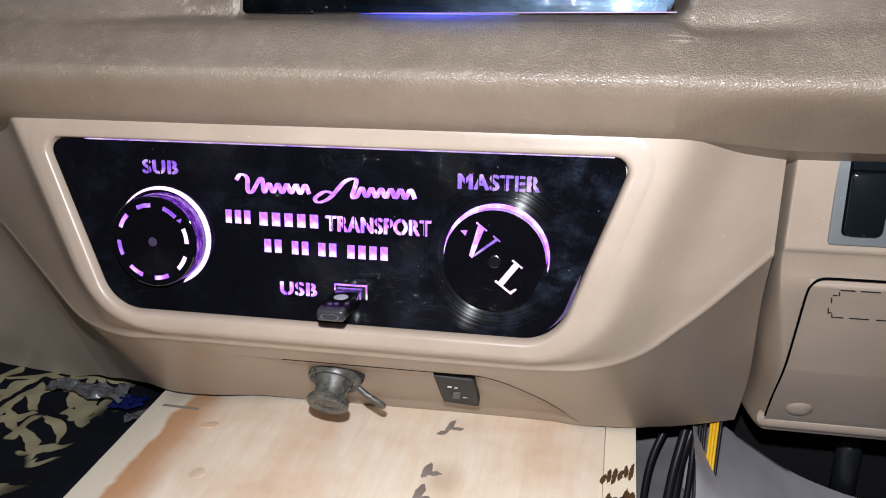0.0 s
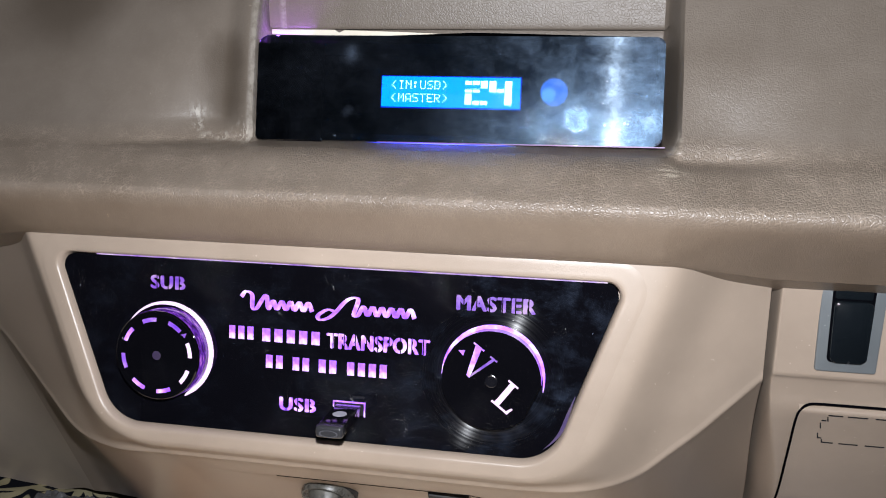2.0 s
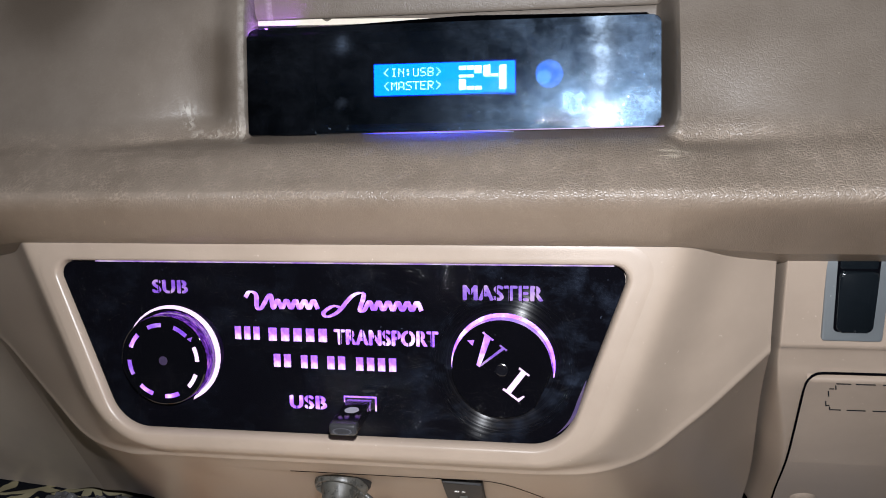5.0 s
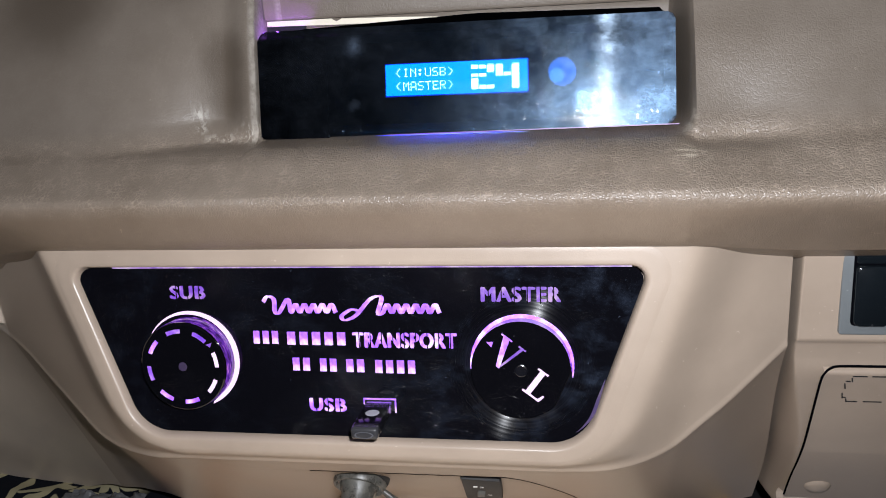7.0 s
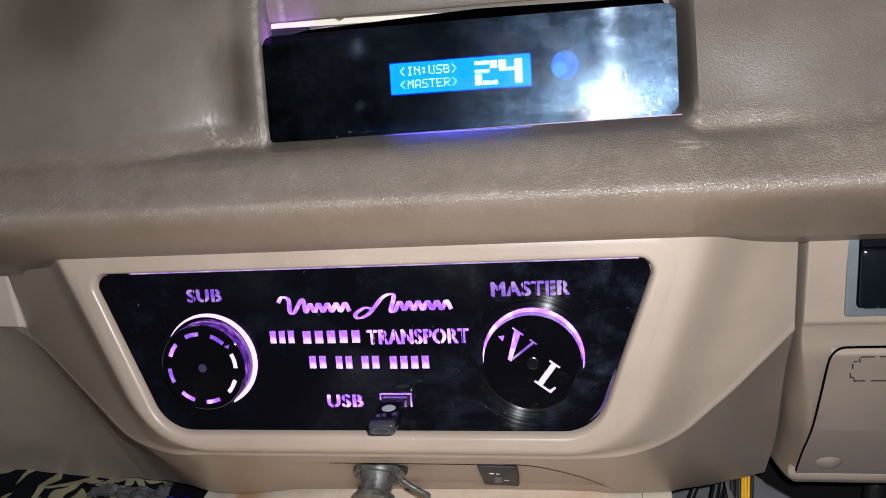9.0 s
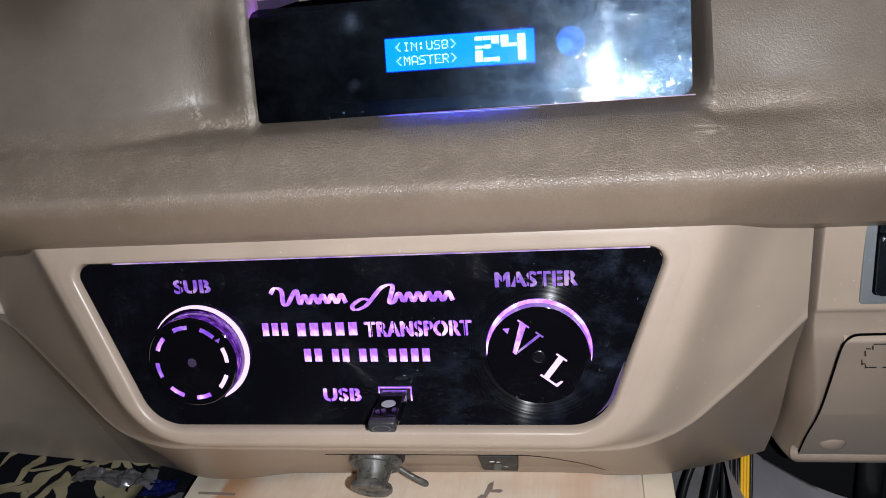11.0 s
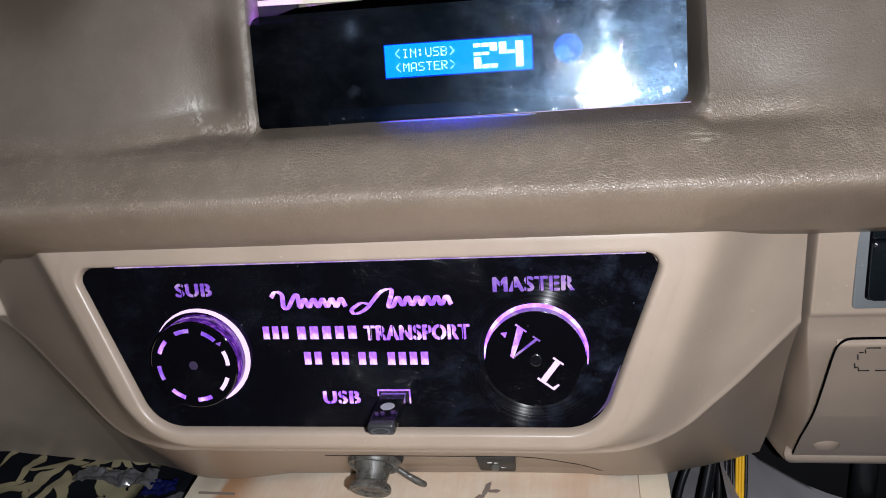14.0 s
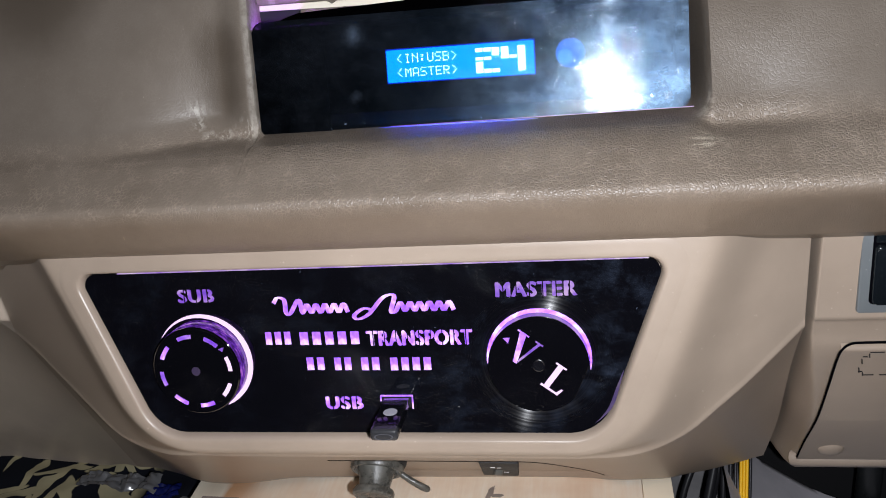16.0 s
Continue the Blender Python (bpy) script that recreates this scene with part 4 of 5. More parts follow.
def blocks(cells, size, gap):
    """Block figures: cells are (column, row, columns, rows)."""
    bm = bmesh.new()
    for c, r, w, h in cells:
        x0, y0 = c * size[0], -r * size[1]
        x1, y1 = x0 + w * size[0] - gap, y0 - h * size[1] + gap
        bm.faces.new([bm.verts.new((x, y, 0)) for x, y in ((x0, y1), (x1, y1), (x1, y0), (x0, y0))])
    return bm


two = [(0, 0, 1, 0.55), (1, 0, 1, 0.55), (2, 0, 1, 1.0), (0, 1.05, 1, 0.45), (1, 1.05, 1, 0.45), (0, 1.6, 1, 1.4), (1, 2.45, 1, 0.55), (2, 2.45, 1, 0.55)]
four = [(0, 0, 1, 1.45), (1, 1.0, 1, 0.45), (2, 0, 1, 3)]
part("screen_figure", blocks(two, (0.0036, 0.0037), 0.0004), LCD_PIX, screen, "pale block figure 2", at=pose(0.0072, 0.0052, 0.0012))
part("screen_figure", blocks(four, (0.0036, 0.0037), 0.0004), LCD_PIX, screen, "pale block figure 4", at=pose(0.0184, 0.0052, 0.0012))
part("round_lens", lathe([(0.0061, 0), (0.0061, 0.0012), (0.0052, 0.0022), (0.003, 0.0026)], 40), LENS, disp, "blue lit round lens", 40, pose(0.0440, 0.0042, -0.0200))
lens_at = pose(0.0440, 0.0042, -0.0200)
# a glowing patch painted in for the reflection on the lens
part("lens_reflection", lathe([(0.0033, 0), (0.0031, 0.0003)], 20), glow("cyan_lens_reflection", (0.10, 0.45, 1.0), 6.5), disp, "paler patch for the reflection in the lens", at=lens_at @ pose(-0.0022, -0.0016, 0.0023))
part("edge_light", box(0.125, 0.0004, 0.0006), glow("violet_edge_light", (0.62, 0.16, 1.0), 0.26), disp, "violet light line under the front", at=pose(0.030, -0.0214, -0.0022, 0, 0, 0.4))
# an added glowing strip stands in for the screen's spill on the ledge
part("edge_light", box(0.068, 0.00025, 0.0010), BLUE, disp, "added blue strip for light spilling under the front", at=pose(-0.004, -0.0221, -0.0014))
part("purple_lamp", box(0.0040, 0.018, 0.006, 0.0004), glow("purple_led", (0.42, 0.12, 1.0), 65.0), disp, "purple lamp behind the front's end", at=pose(-0.0866, 0.0130, -0.0200))
# a dark strip added for the shaded wedge below the packing
part("rear_shade", box(0.0200, 0.0140, 0.0010), BLACKPL, disp, "added dark strip for the shade at the rear of the pocket", at=pose(-0.0895, 0.0266, -0.0372))
# added and unseen: keeps the lamp's light off the front and the gap
part("lamp_shield", box(0.0335, 0.0455, 0.0008), PITCH, disp, "added dark shield before the lamp", at=pose(-0.0762, -0.0004, -0.0042))
part("foam_strip", prism([(-0.0992, 0.0338), (-0.0660, 0.0330), (-0.0190, 0.0325), (0.0020, 0.0322), (0.0020, 0.0336), (-0.0310, 0.0349), (-0.0615, 0.0359), (-0.0640, 0.0342), (-0.0665, 0.0361), (-0.0992, 0.0362)], -0.0390, -0.0360, 0.0003), CREAM, disp, "cream packing wedge above the front")
part("foam_strip", box(0.072, 0.0007, 0.003, 0.0002), SIDE, disp, "thin beige packing strip above the front", at=pose(0.046, 0.0322, -0.0360, 0, 0, -0.6))

# ---------------------------------------------------------------- side panels


def profile_sheet(name, prof, x0, x1, mat, parent, label="", nx=24, per=6, smooth=50, shape=None):
    line = bend([(0, y, z) for y, z in prof], per)
    n = len(line) - 1

    def f(a, b):
        p = line[round(b * n)]
        start = x0(p.z) if callable(x0) else x0
        x = start + (x1 - start) * a ** 2.2
        return Vector((x, p.y + (shape(x, p.z) if shape else 0), p.z))
    return part(name, grid(nx, n, f), mat, parent, label, smooth)


right = thing("switch_panel", "beige plastic side panel with a switch and a flap below", "dashboard panel")
UPPER = [(0.452, 0.6195), (0.440, 0.6205), (0.4335, 0.6235), (0.428, 0.634), (0.413, 0.6555), (0.3925, 0.6845), (0.3755, 0.7140), (0.3605, 0.7415), (0.3568, 0.7535), (0.3548, 0.7592), (0.3534, 0.7620), (0.3518, 0.7640), (0.3512, 0.7680), (0.3500, 0.79), (0.3480, 0.828)]


def round_end(x, z):
    """The panel's end turns away into the seam."""
    w = 0.003 + 0.007 * smoothstep(0.765, 0.690, z)
    return 0.030 * max(0.0, (seam_x(z) + 0.0016 + w - x) / w) ** 2


profile_sheet("body", UPPER, lambda z: seam_x(z) + 0.0016, 0.50, SIDE, right, nx=160, shape=round_end)
FLAP = [(0.4275, 0.6345), (0.4235, 0.6385), (0.412, 0.655), (0.3925, 0.683), (0.388, 0.690), (0.374, 0.714), (0.3605, 0.740), (0.3570, 0.7465), (0.3590, 0.7488)]


def flap_point(a, b):
    line = FLAP_LINE
    p = line[round(b * (len(line) - 1))]
    lean = 0.0842 + (0.747 - p.z) * 0.03
    return Vector((lean + (0.47 - lean) * a, p.y - 0.0018, p.z))


FLAP_LINE = bend([(0, y, z) for y, z in FLAP], 6)
flap = part("flap", grid(60, len(FLAP_LINE) - 1, flap_point), SIDE, right, "storage flap with an embossed outline", 60)
# dark joint round the flap
part("joint", tube(bend([(0.0870, 0.4205, 0.6400), (0.0866, 0.4090, 0.658), (0.0858, 0.3870, 0.688), (0.0846, 0.3715, 0.7140), (0.0836, 0.3578, 0.7395), (0.0846, 0.3552, 0.7465), (0.0880, 0.3545, 0.7500), (0.094, 0.3543, 0.7506)], 6) + [(0.47, 0.3543, 0.7510)], 0.00055, 6), PITCH, flap, "dark joint line")
part("finger_bump", lathe([(0.0068, 0.0), (0.0060, 0.0011), (0.0046, 0.0019), (0.0026, 0.0024), (0.0008, 0.0026)], 28), SIDE, flap, "round moulded bump", 60, Matrix.Translation((0.1018, 0.4128, 0.6510)) @ Vector((0, -0.86, -0.5)).to_track_quat("Z", "Y").to_matrix().to_4x4())
part("lower_lip", tube([(0.0875, 0.4310, 0.6320), (0.0900, 0.4290, 0.6330), (0.49, 0.4290, 0.6330)], 0.0046, 12), SIDE, right, "rounded lower lip", 60)
# printed dashes on the flap
for x, z, w, h in ((0.0995, 0.7450, 0.0060, 0.0005), (0.1085, 0.7450, 0.0080, 0.0005), (0.1195, 0.7450, 0.008, 0.0005), (0.0966, 0.7434, 0.0005, 0.0030), (0.0954, 0.7415, 0.0020, 0.0005), (0.0944, 0.7395, 0.0005, 0.0040), (0.0946, 0.7330, 0.0005, 0.0040),
                   (0.0958, 0.7305, 0.0018, 0.0005), (0.0970, 0.7292, 0.0005, 0.0024), (0.0998, 0.7278, 0.0045, 0.0005), (0.1085, 0.7278, 0.008, 0.0005), (0.1195, 0.7278, 0.008, 0.0005)):
    k = min(range(len(FLAP_LINE) - 1), key=lambda i: abs(FLAP_LINE[i].z - z))
    yy = FLAP_LINE[k].y + (FLAP_LINE[k + 1].y - FLAP_LINE[k].y) * (z - FLAP_LINE[k].z) / (FLAP_LINE[k + 1].z - FLAP_LINE[k].z) - 0.0021
    part("printed_dash", box(w, 0.0002, h), DARK, flap, "thin dark printed dash", at=pose(x, yy, z, -28))

switch = part("switch_frame", prism(rounded([(0, 0.0400), (0.0008, 0), (0.0250, 0), (0.0258, 0.0400)], 0.0014, 4), 0, 0.0030, 0.0008), GREY, right, "grey switch surround", 40,
              Matrix.Translation((0.0862, 0.3522, 0.7676)) @ pose(0, 0, 0, 90))
ROCKER = plastic("glossy_black_rocker", (0.005, 0.007, 0.009), 0.17, 0.06, 0.3)
part("recess", prism(rounded([(0.0044, 0.0396), (0.0050, 0.0044), (0.0206, 0.0044), (0.0212, 0.0396)], 0.0022, 4), 0.0, 0.0032), PITCH, switch, "dark gap round the rocker")
part("rocker", prism(rounded([(0.0052, 0.0318), (0.0057, 0.0052), (0.0199, 0.0052), (0.0204, 0.0318)], 0.0020, 5), 0.0, 0.0056, 0.0012), ROCKER, switch, "glossy black rocker", 40)
part("rocker_heel", prism(rounded([(0.0052, 0.0390), (0.0053, 0.0322), (0.0203, 0.0322), (0.0204, 0.0390)], 0.0012, 4), 0.0, 0.0036, 0.0008), ROCKER, switch, "sunk heel of the rocker", 40)

left = thing("left_side_panel", "beige plastic side panel curving under the dashboard", "dashboard panel")


def left_point(low, a, b):
    x = XL - 0.30 * a ** 2
    foot = foot_z(XL - CX) - 0.0175 * smoothstep(0.0, 0.05, XL - x)
    z = foot + (0.7527 - foot) * b if low else 0.7527 + 0.0673 * b
    y = fascia_y(XL - 0.05 * (1 - math.exp((x - XL) / 0.05)), z)
    y += 0.003 * smoothstep(0.0, 0.05, XL - x) * (1 - smoothstep(foot, foot + 0.055, z)) ** 1.5
    ease = smoothstep(0.0, 0.004, XL - 0.0005 + 0.07 * max(0.0, z - 0.753) - x)
    # the upper part stands flat beside the fascia
    flat = 0.3830 - 0.06 * (z - 0.79)
    return Vector((x, y + (flat - y) * ease * smoothstep(0.7510, 0.7545, z), z))


# lighter and greyer than the fascia, tuned for brightness
GREYBEIGE = plastic("light_grey_beige_plastic", (0.415, 0.347, 0.285), 0.34, 0.34)
part("curved_panel", grid(150, 110, functools.partial(left_point, True)), GREYBEIGE, left, "panel curving back under the dashboard", 40)
part("upper_panel", grid(150, 60, functools.partial(left_point, False)), GREYBEIGE, left, "flat upper part beside the fascia", 40)

# ---------------------------------------------------------------- socket cover and level switch on the lower strip
UC = Vector((0, -1.0, -1.05)).normalized()       # outward from the sloping underside
UCQ = UC.to_track_quat("Z", "Y").to_matrix().to_4x4()


def under(x, z):
    return Vector((x, fascia_y(x, z), z))


def worn_rubber():
    """Old glossy rubber with a patchy grey film of dust."""
    m = material("worn_glossy_rubber", (0.03, 0.03, 0.028), 0.3, spec=0.5)
    v = coords(m)
    film = noise_of(m, v, 160.0, 5.0, 0.7)
    spots = noise_of(m, v, 520.0, 3.0, 0.6)
    c = mix(m, ramp(m, film, [(0.38, (0, 0, 0)), (0.62, (1, 1, 1))]), (0.040, 0.039, 0.035), (0.10, 0.097, 0.085))
    c = mix(m, ramp(m, spots, [(0.62, (0, 0, 0)), (0.74, (0.5,) * 3)]), c, (0.26, 0.245, 0.21))
    set_in(m, "Base Color", c)
    set_in(m, "Roughness", ramp(m, film, [(0.35, (0.16,) * 3), (0.65, (0.5,) * 3)]))
    bump(m, [(film, 0.6, 0.0006), (spots, 0.3, 0.0002)])
    return m


OLDRUB = worn_rubber()
cover = thing("socket_cover", "dusty black rubber socket cover with a strap, on the lower strip", "socket cover", Matrix.Translation(under(-0.1373, 0.6742)) @ Vector((-0.04, -0.82, -0.57)).to_track_quat("Z", "Y").to_matrix().to_4x4())
part("base_ring", lathe([(0.0128, -0.016), (0.0130, 0.001), (0.0140, 0.002), (0.0141, 0.0046), (0.0134, 0.0060), (0.0124, 0.0062), (0.0114, 0.0048), (0.0090, 0.0044)], 48), OLDRUB, cover, "round rubber collar", 40)
part("flange", lathe([(0.0150, -0.010), (0.0152, 0.0006), (0.0146, 0.0018), (0.0126, 0.0022)], 48), MATTBLK, cover, "dark mounting flange", 40)
part("stem", lathe([(0.0104, 0.003), (0.0102, 0.006), (0.0090, 0.0085), (0.0082, 0.0125), (0.0080, 0.0165)], 32), OLDRUB, cover, smooth=40)
part("cap", lathe([(0.0070, 0.0140), (0.0102, 0.0152), (0.0110, 0.0168), (0.0109, 0.0186), (0.0096, 0.0196), (0.0076, 0.0194), (0.0066, 0.0184), (0.0034, 0.0182), (0.0018, 0.0190)], 40), OLDRUB, cover, "worn round cap", 40)
strap = bend([(-0.010, -0.003, 0.004), (-0.016, -0.006, 0.007), (-0.021, -0.0085, 0.009), (-0.0245, -0.0110, 0.010), (-0.0250, -0.0140, 0.010), (-0.0215, -0.0140, 0.009), (-0.0165, -0.0105, 0.007), (-0.0105, -0.006, 0.004)], 6)
part("strap", tube([(-x, y, z) for x, y, z in strap], 0.0016), OLDRUB, cover, "looped rubber strap", 60)

SWX, SWZ = -0.0745, 0.6705
level = thing("level_switch", "black headlight level switch with a thumbwheel, set in the lower strip", "switch", Matrix.Translation(under(SWX, SWZ)) @ UCQ @ pose(0, 0, 0.0016) @ pose(0, 0, 0, 0, 0, -12))
WHITE = material("white_print", (0.75, 0.75, 0.75), 0.5)
bm = box(0.0200, 0.0610, 0.006, 0.001, (0, -0.0010, -0.0005))
for v in bm.verts:
    v.co.x -= 0.13 * (v.co.y - 0.010)
part("body", bm, MATTBLK, level, smooth=40)
part("thumbwheel", lathe([(0.0046, -0.002), (0.005, -0.0018), (0.005, 0.0018), (0.0046, 0.002)], 32), RUBBER, level, "ribbed wheel", 40, pose(0.0010, -0.004, 0.000, 0, 90))
part("lamp_mark", arc_plate(0.0012, 0.0019, -90, 90, 0, 0.0001, 10), WHITE, level, "white lamp mark", at=pose(-0.001, 0.0110, 0.0026, 0, 0, 0))
for k in range(3):
    part("ray_mark", box(0.0022, 0.0006, 0.0001), WHITE, level, "white ray mark", at=pose(-0.0035, 0.0097 + 0.0013 * k, 0.0026))
part("level_mark", box(0.0024, 0.0009, 0.0001), WHITE, level, "white level mark", at=pose(0.0062, -0.0110, 0.0026))

# ---------------------------------------------------------------- board, cloth, cables and dark parts below


def plywood():
    m = material("pale_plywood", (0.66, 0.50, 0.34), 0.6)
    v = coords(m)
    grain = noise_of(m, coords(m, (9.0, 1.0, 9.0)), 22.0, 6.0, 0.6)
    cloud = noise_of(m, v, 14.0, 4.0, 0.6)
    fibre = noise_of(m, coords(m, (40.0, 2.0, 40.0)), 14.0, 3.0, 0.6)
    c = ramp(m, grain, [(0.3, (0.87, 0.71, 0.55)), (0.5, (0.91, 0.77, 0.61)), (0.7, (0.94, 0.84, 0.71))])
    c = mix(m, ramp(m, cloud, [(0.45, (0, 0, 0)), (0.75, (0.75,) * 3)]), c, (0.70, 0.45, 0.29))
    xyz = node(m, "ShaderNodeSeparateXYZ")
    link(m, v, xyz.inputs[0])
    wob = node(m, "ShaderNodeMath")
    wob.operation = "MULTIPLY_ADD"
    wob.inputs[1].default_value = 0.020
    link(m, noise_of(m, coords(m, (1, 1, 1)), 28.0, 3.0), wob.inputs[0])
    link(m, xyz.outputs[0], wob.inputs[2])
    sap = ramp(m, wob.outputs[0], [(0.0, (0, 0, 0)), (0.0275, (0, 0, 0)), (0.0292, (1, 1, 1)), (0.042, (0.9,) * 3), (0.058, (0, 0, 0))])
    c = mix(m, mix(m, 1.0, sap, (0.85,) * 3, "MULTIPLY"), c, (0.56, 0.25, 0.09))
    edge = ramp(m, wob.outputs[0], [(0.0, (1, 1, 1)), (0.0265, (1, 1, 1)), (0.0285, (0, 0, 0))])
    c = mix(m, mix(m, 1.0, edge, (0.8,) * 3, "MULTIPLY"), c, (0.82, 0.75, 0.60))
    blot = node(m, "ShaderNodeTexVoronoi", Scale=17.0, Randomness=1.0)
    link(m, coords(m, (1.0, 0.7, 1.0)), blot.inputs["Vector"])
    c = mix(m, ramp(m, blot.outputs["Distance"], [(0.0, (0.6,) * 3), (0.16, (0.25,) * 3), (0.24, (0, 0, 0))]), c, (0.42, 0.24, 0.13))
    c = mix(m, ramp(m, fibre, [(0.30, (0.05,) * 3), (0.55, (0, 0, 0))]), c, (0.42, 0.28, 0.17))
    set_in(m, "Base Color", c)
    bump(m, [(fibre, 0.15, 0.0003), (grain, 0.2, 0.0006)])
    return m


BOARD_Z = 0.6180
PLY = plywood()
board = thing("wooden_board", "pale plywood board with brown stains and burn marks under the dashboard", "board", pose(-0.2725, 0.10, BOARD_Z - 0.018))
part("plank", box(0.2755, 0.420, 0.018, 0.0012, (0.2755 / 2, 0.21, 0.009)), PLY, board, smooth=40)
part("edge_strip", box(0.017, 0.420, 0.018, 0.0004, (0.2755 + 0.0085, 0.21, 0.0092)), plastic("pale_batten_wood", (0.90, 0.78, 0.60), 0.6, 0.4, 0.10), board, "paler batten along the edge", 40)
BURN = plastic("scorched_wood", (0.085, 0.038, 0.013), 0.7, 0.5, 0.5)
INK = plastic("grey_stencil_ink", (0.26, 0.21, 0.18), 0.7, 0.5, 0.4)


def blotch(r, squash, seed, n=18, size=(1.0, 1.0)):
    rnd = random.Random(seed)
    return prism([(size[0] * r * (0.75 + 0.5 * rnd.random()) * math.cos(2 * math.pi * k / n), size[1] * squash * r * (0.75 + 0.5 * rnd.random()) * math.sin(2 * math.pi * k / n)) for k in range(n)], 0, 0.0002)


for row, (gy, n) in enumerate(((0.2780, 6), (0.2560, 6), (0.2330, 5))):
    for k in range(n):
        size = (0.0026 + 0.0007 * ((k * 3 + row) % 3), 0.0085 + 0.0028 * ((k * 7 + row) % 3))
        part("scorch", blotch(0.5, 1.0, 40 + 9 * row + k, 22, size), BURN, board, "scorched tick", at=pose(0.2755 + 0.0029 * k, gy + 0.0016 * k + 0.0010 * ((k * 5) % 3), 0.0184, 0, 0, -14 + 5 * ((k * 2) % 3)))
for k, (x, y, w, h, a) in enumerate(((0.1745, 0.302, 0.0036, 0.014, -14), (0.1790, 0.3005, 0.0076, 0.0032, 4), (0.1715, 0.295, 0.0056, 0.0036, 30), (0.1705, 0.259, 0.0042, 0.015, -10), (0.1750, 0.2570, 0.007, 0.0036, 8), (0.1705, 0.240, 0.0048, 0.014, -8), (0.1745, 0.236, 0.006, 0.0034, 8))):
    part("ink_mark", blotch(0.5, 1.0, k + 20, 26, (w, h)), INK, board, "smudged grey ink stroke", at=pose(x + 0.012, y + 0.010, 0.0182 + 0.00006 * k, 0, 0, a))
part("pencil_line", box(0.024, 0.0022, 0.0002), INK, board, "dark pencil line", at=pose(0.020, 0.3045, 0.0182, 0, 0, -2))
part("knot", blotch(0.006, 0.5, 3), plastic("brown_knot", (0.66, 0.46, 0.31), 0.6, 0.3, 0.4), board, "brown knot", at=pose(0.046, 0.2900, 0.0180, 0, 0, 20))
part("knot", blotch(0.005, 0.8, 5), plastic("grey_knot", (0.70, 0.54, 0.40), 0.6, 0.3, 0.4), board, "grey knot", at=pose(0.060, 0.245, 0.0180, 0, 0, 60))


def printed_cloth():
    m = material("black_cloth_with_pale_print", (0.01, 0.01, 0.013), 0.9, spec=0.1)
    v = coords(m)
    warp = node(m, "ShaderNodeTexNoise", Scale=30.0, Detail=2.0)
    link(m, v, warp.inputs["Vector"])
    add = m.node_tree.nodes.new("ShaderNodeMixRGB")
    add.blend_type, add.inputs[0].default_value = "LINEAR_LIGHT", 0.016
    link(m, v, add.inputs[1])
    link(m, warp.outputs["Color"], add.inputs[2])
    leaf = None
    # long leaves in three directions
    for k, turn in enumerate((48, -22, 100)):
        st = m.node_tree.nodes.new("ShaderNodeMapping")
        st.inputs["Rotation"].default_value = (0, 0, radians(turn))
        st.inputs["Location"].default_value = (0.31 * k, 0.17 * k, 0)
        sq = m.node_tree.nodes.new("ShaderNodeMapping")
        sq.inputs["Scale"].default_value = (1.0, 4.4, 1.0)
        link(m, add.outputs[0], st.inputs["Vector"])
        link(m, st.outputs[0], sq.inputs["Vector"])
        vor = node(m, "ShaderNodeTexVoronoi", Scale=14.0)
        vor.voronoi_dimensions = "2D"
        link(m, sq.outputs[0], vor.inputs["Vector"])
        one = ramp(m, vor.outputs["Distance"], [(0.24, (1, 1, 1)), (0.27, (0, 0, 0))])
        leaf = one if leaf is None else mix(m, 1.0, leaf, one, "LIGHTEN")
    where = ramp(m, noise_of(m, v, 11.0, 2.0), [(0.36, (0, 0, 0)), (0.40, (1, 1, 1))])
    tone = mix(m, noise_of(m, v, 60.0, 3.0), (0.40, 0.35, 0.21), (0.22, 0.20, 0.13))
    xyz = node(m, "ShaderNodeSeparateXYZ")
    link(m, add.outputs[0], xyz.inputs[0])
    border = node(m, "ShaderNodeMapRange")
    for key, val in ((1, -0.342), (2, -0.330), (3, 1.0), (4, 0.0)):
        border.inputs[key].default_value = val
    link(m, xyz.outputs[0], border.inputs[0])
    where = mix(m, 1.0, where, border.outputs[0], "MULTIPLY")
    c = mix(m, mix(m, 1.0, leaf, where, "MULTIPLY"), (0.006, 0.007, 0.011), tone)
    set_in(m, "Base Color", c)
    weave = node(m, "ShaderNodeTexNoise", Scale=1400.0)
    link(m, v, weave.inputs["Vector"])
    bump(m, [(weave.outputs["Fac"], 0.5, 0.0003)])
    return m


def cloth_point(a, b):
    x, y = -0.80 + 0.53 * a, 0.02 + 0.50 * b
    z = 0.589 + 0.007 * noise.noise((x * 14, y * 14, 0)) + 0.003 * noise.noise((x * 50, y * 50, 3))
    # it lies flatter where it runs under the side panel
    z = max(0.5765, z - 0.0085 * (1 - smoothstep(-0.37, -0.29, x)) * smoothstep(0.30, 0.38, y))
    return Vector((x, y, z - 0.02 * smoothstep(-0.31, -0.27, x)))


cloth = part("patterned_cloth", grid(110, 110, cloth_point), printed_cloth(), smooth=180)
tagged(cloth, "rumpled black cloth with a pale leaf print", "cloth")

engine = part("engine_cover", box(0.822, 0.78, 0.08, 0.01, (-0.389, 0.24, 0.535)), BLACKPL, smooth=40)
tagged(engine, "dark engine cover under the board", "engine cover")
firewall = part("bulkhead", box(1.60, 0.03, 0.75, 0.004, (0.0, 0.60, 0.45)), DARK, smooth=40)
tagged(firewall, "dark bulkhead behind the dashboard", "bulkhead", kind="structure")

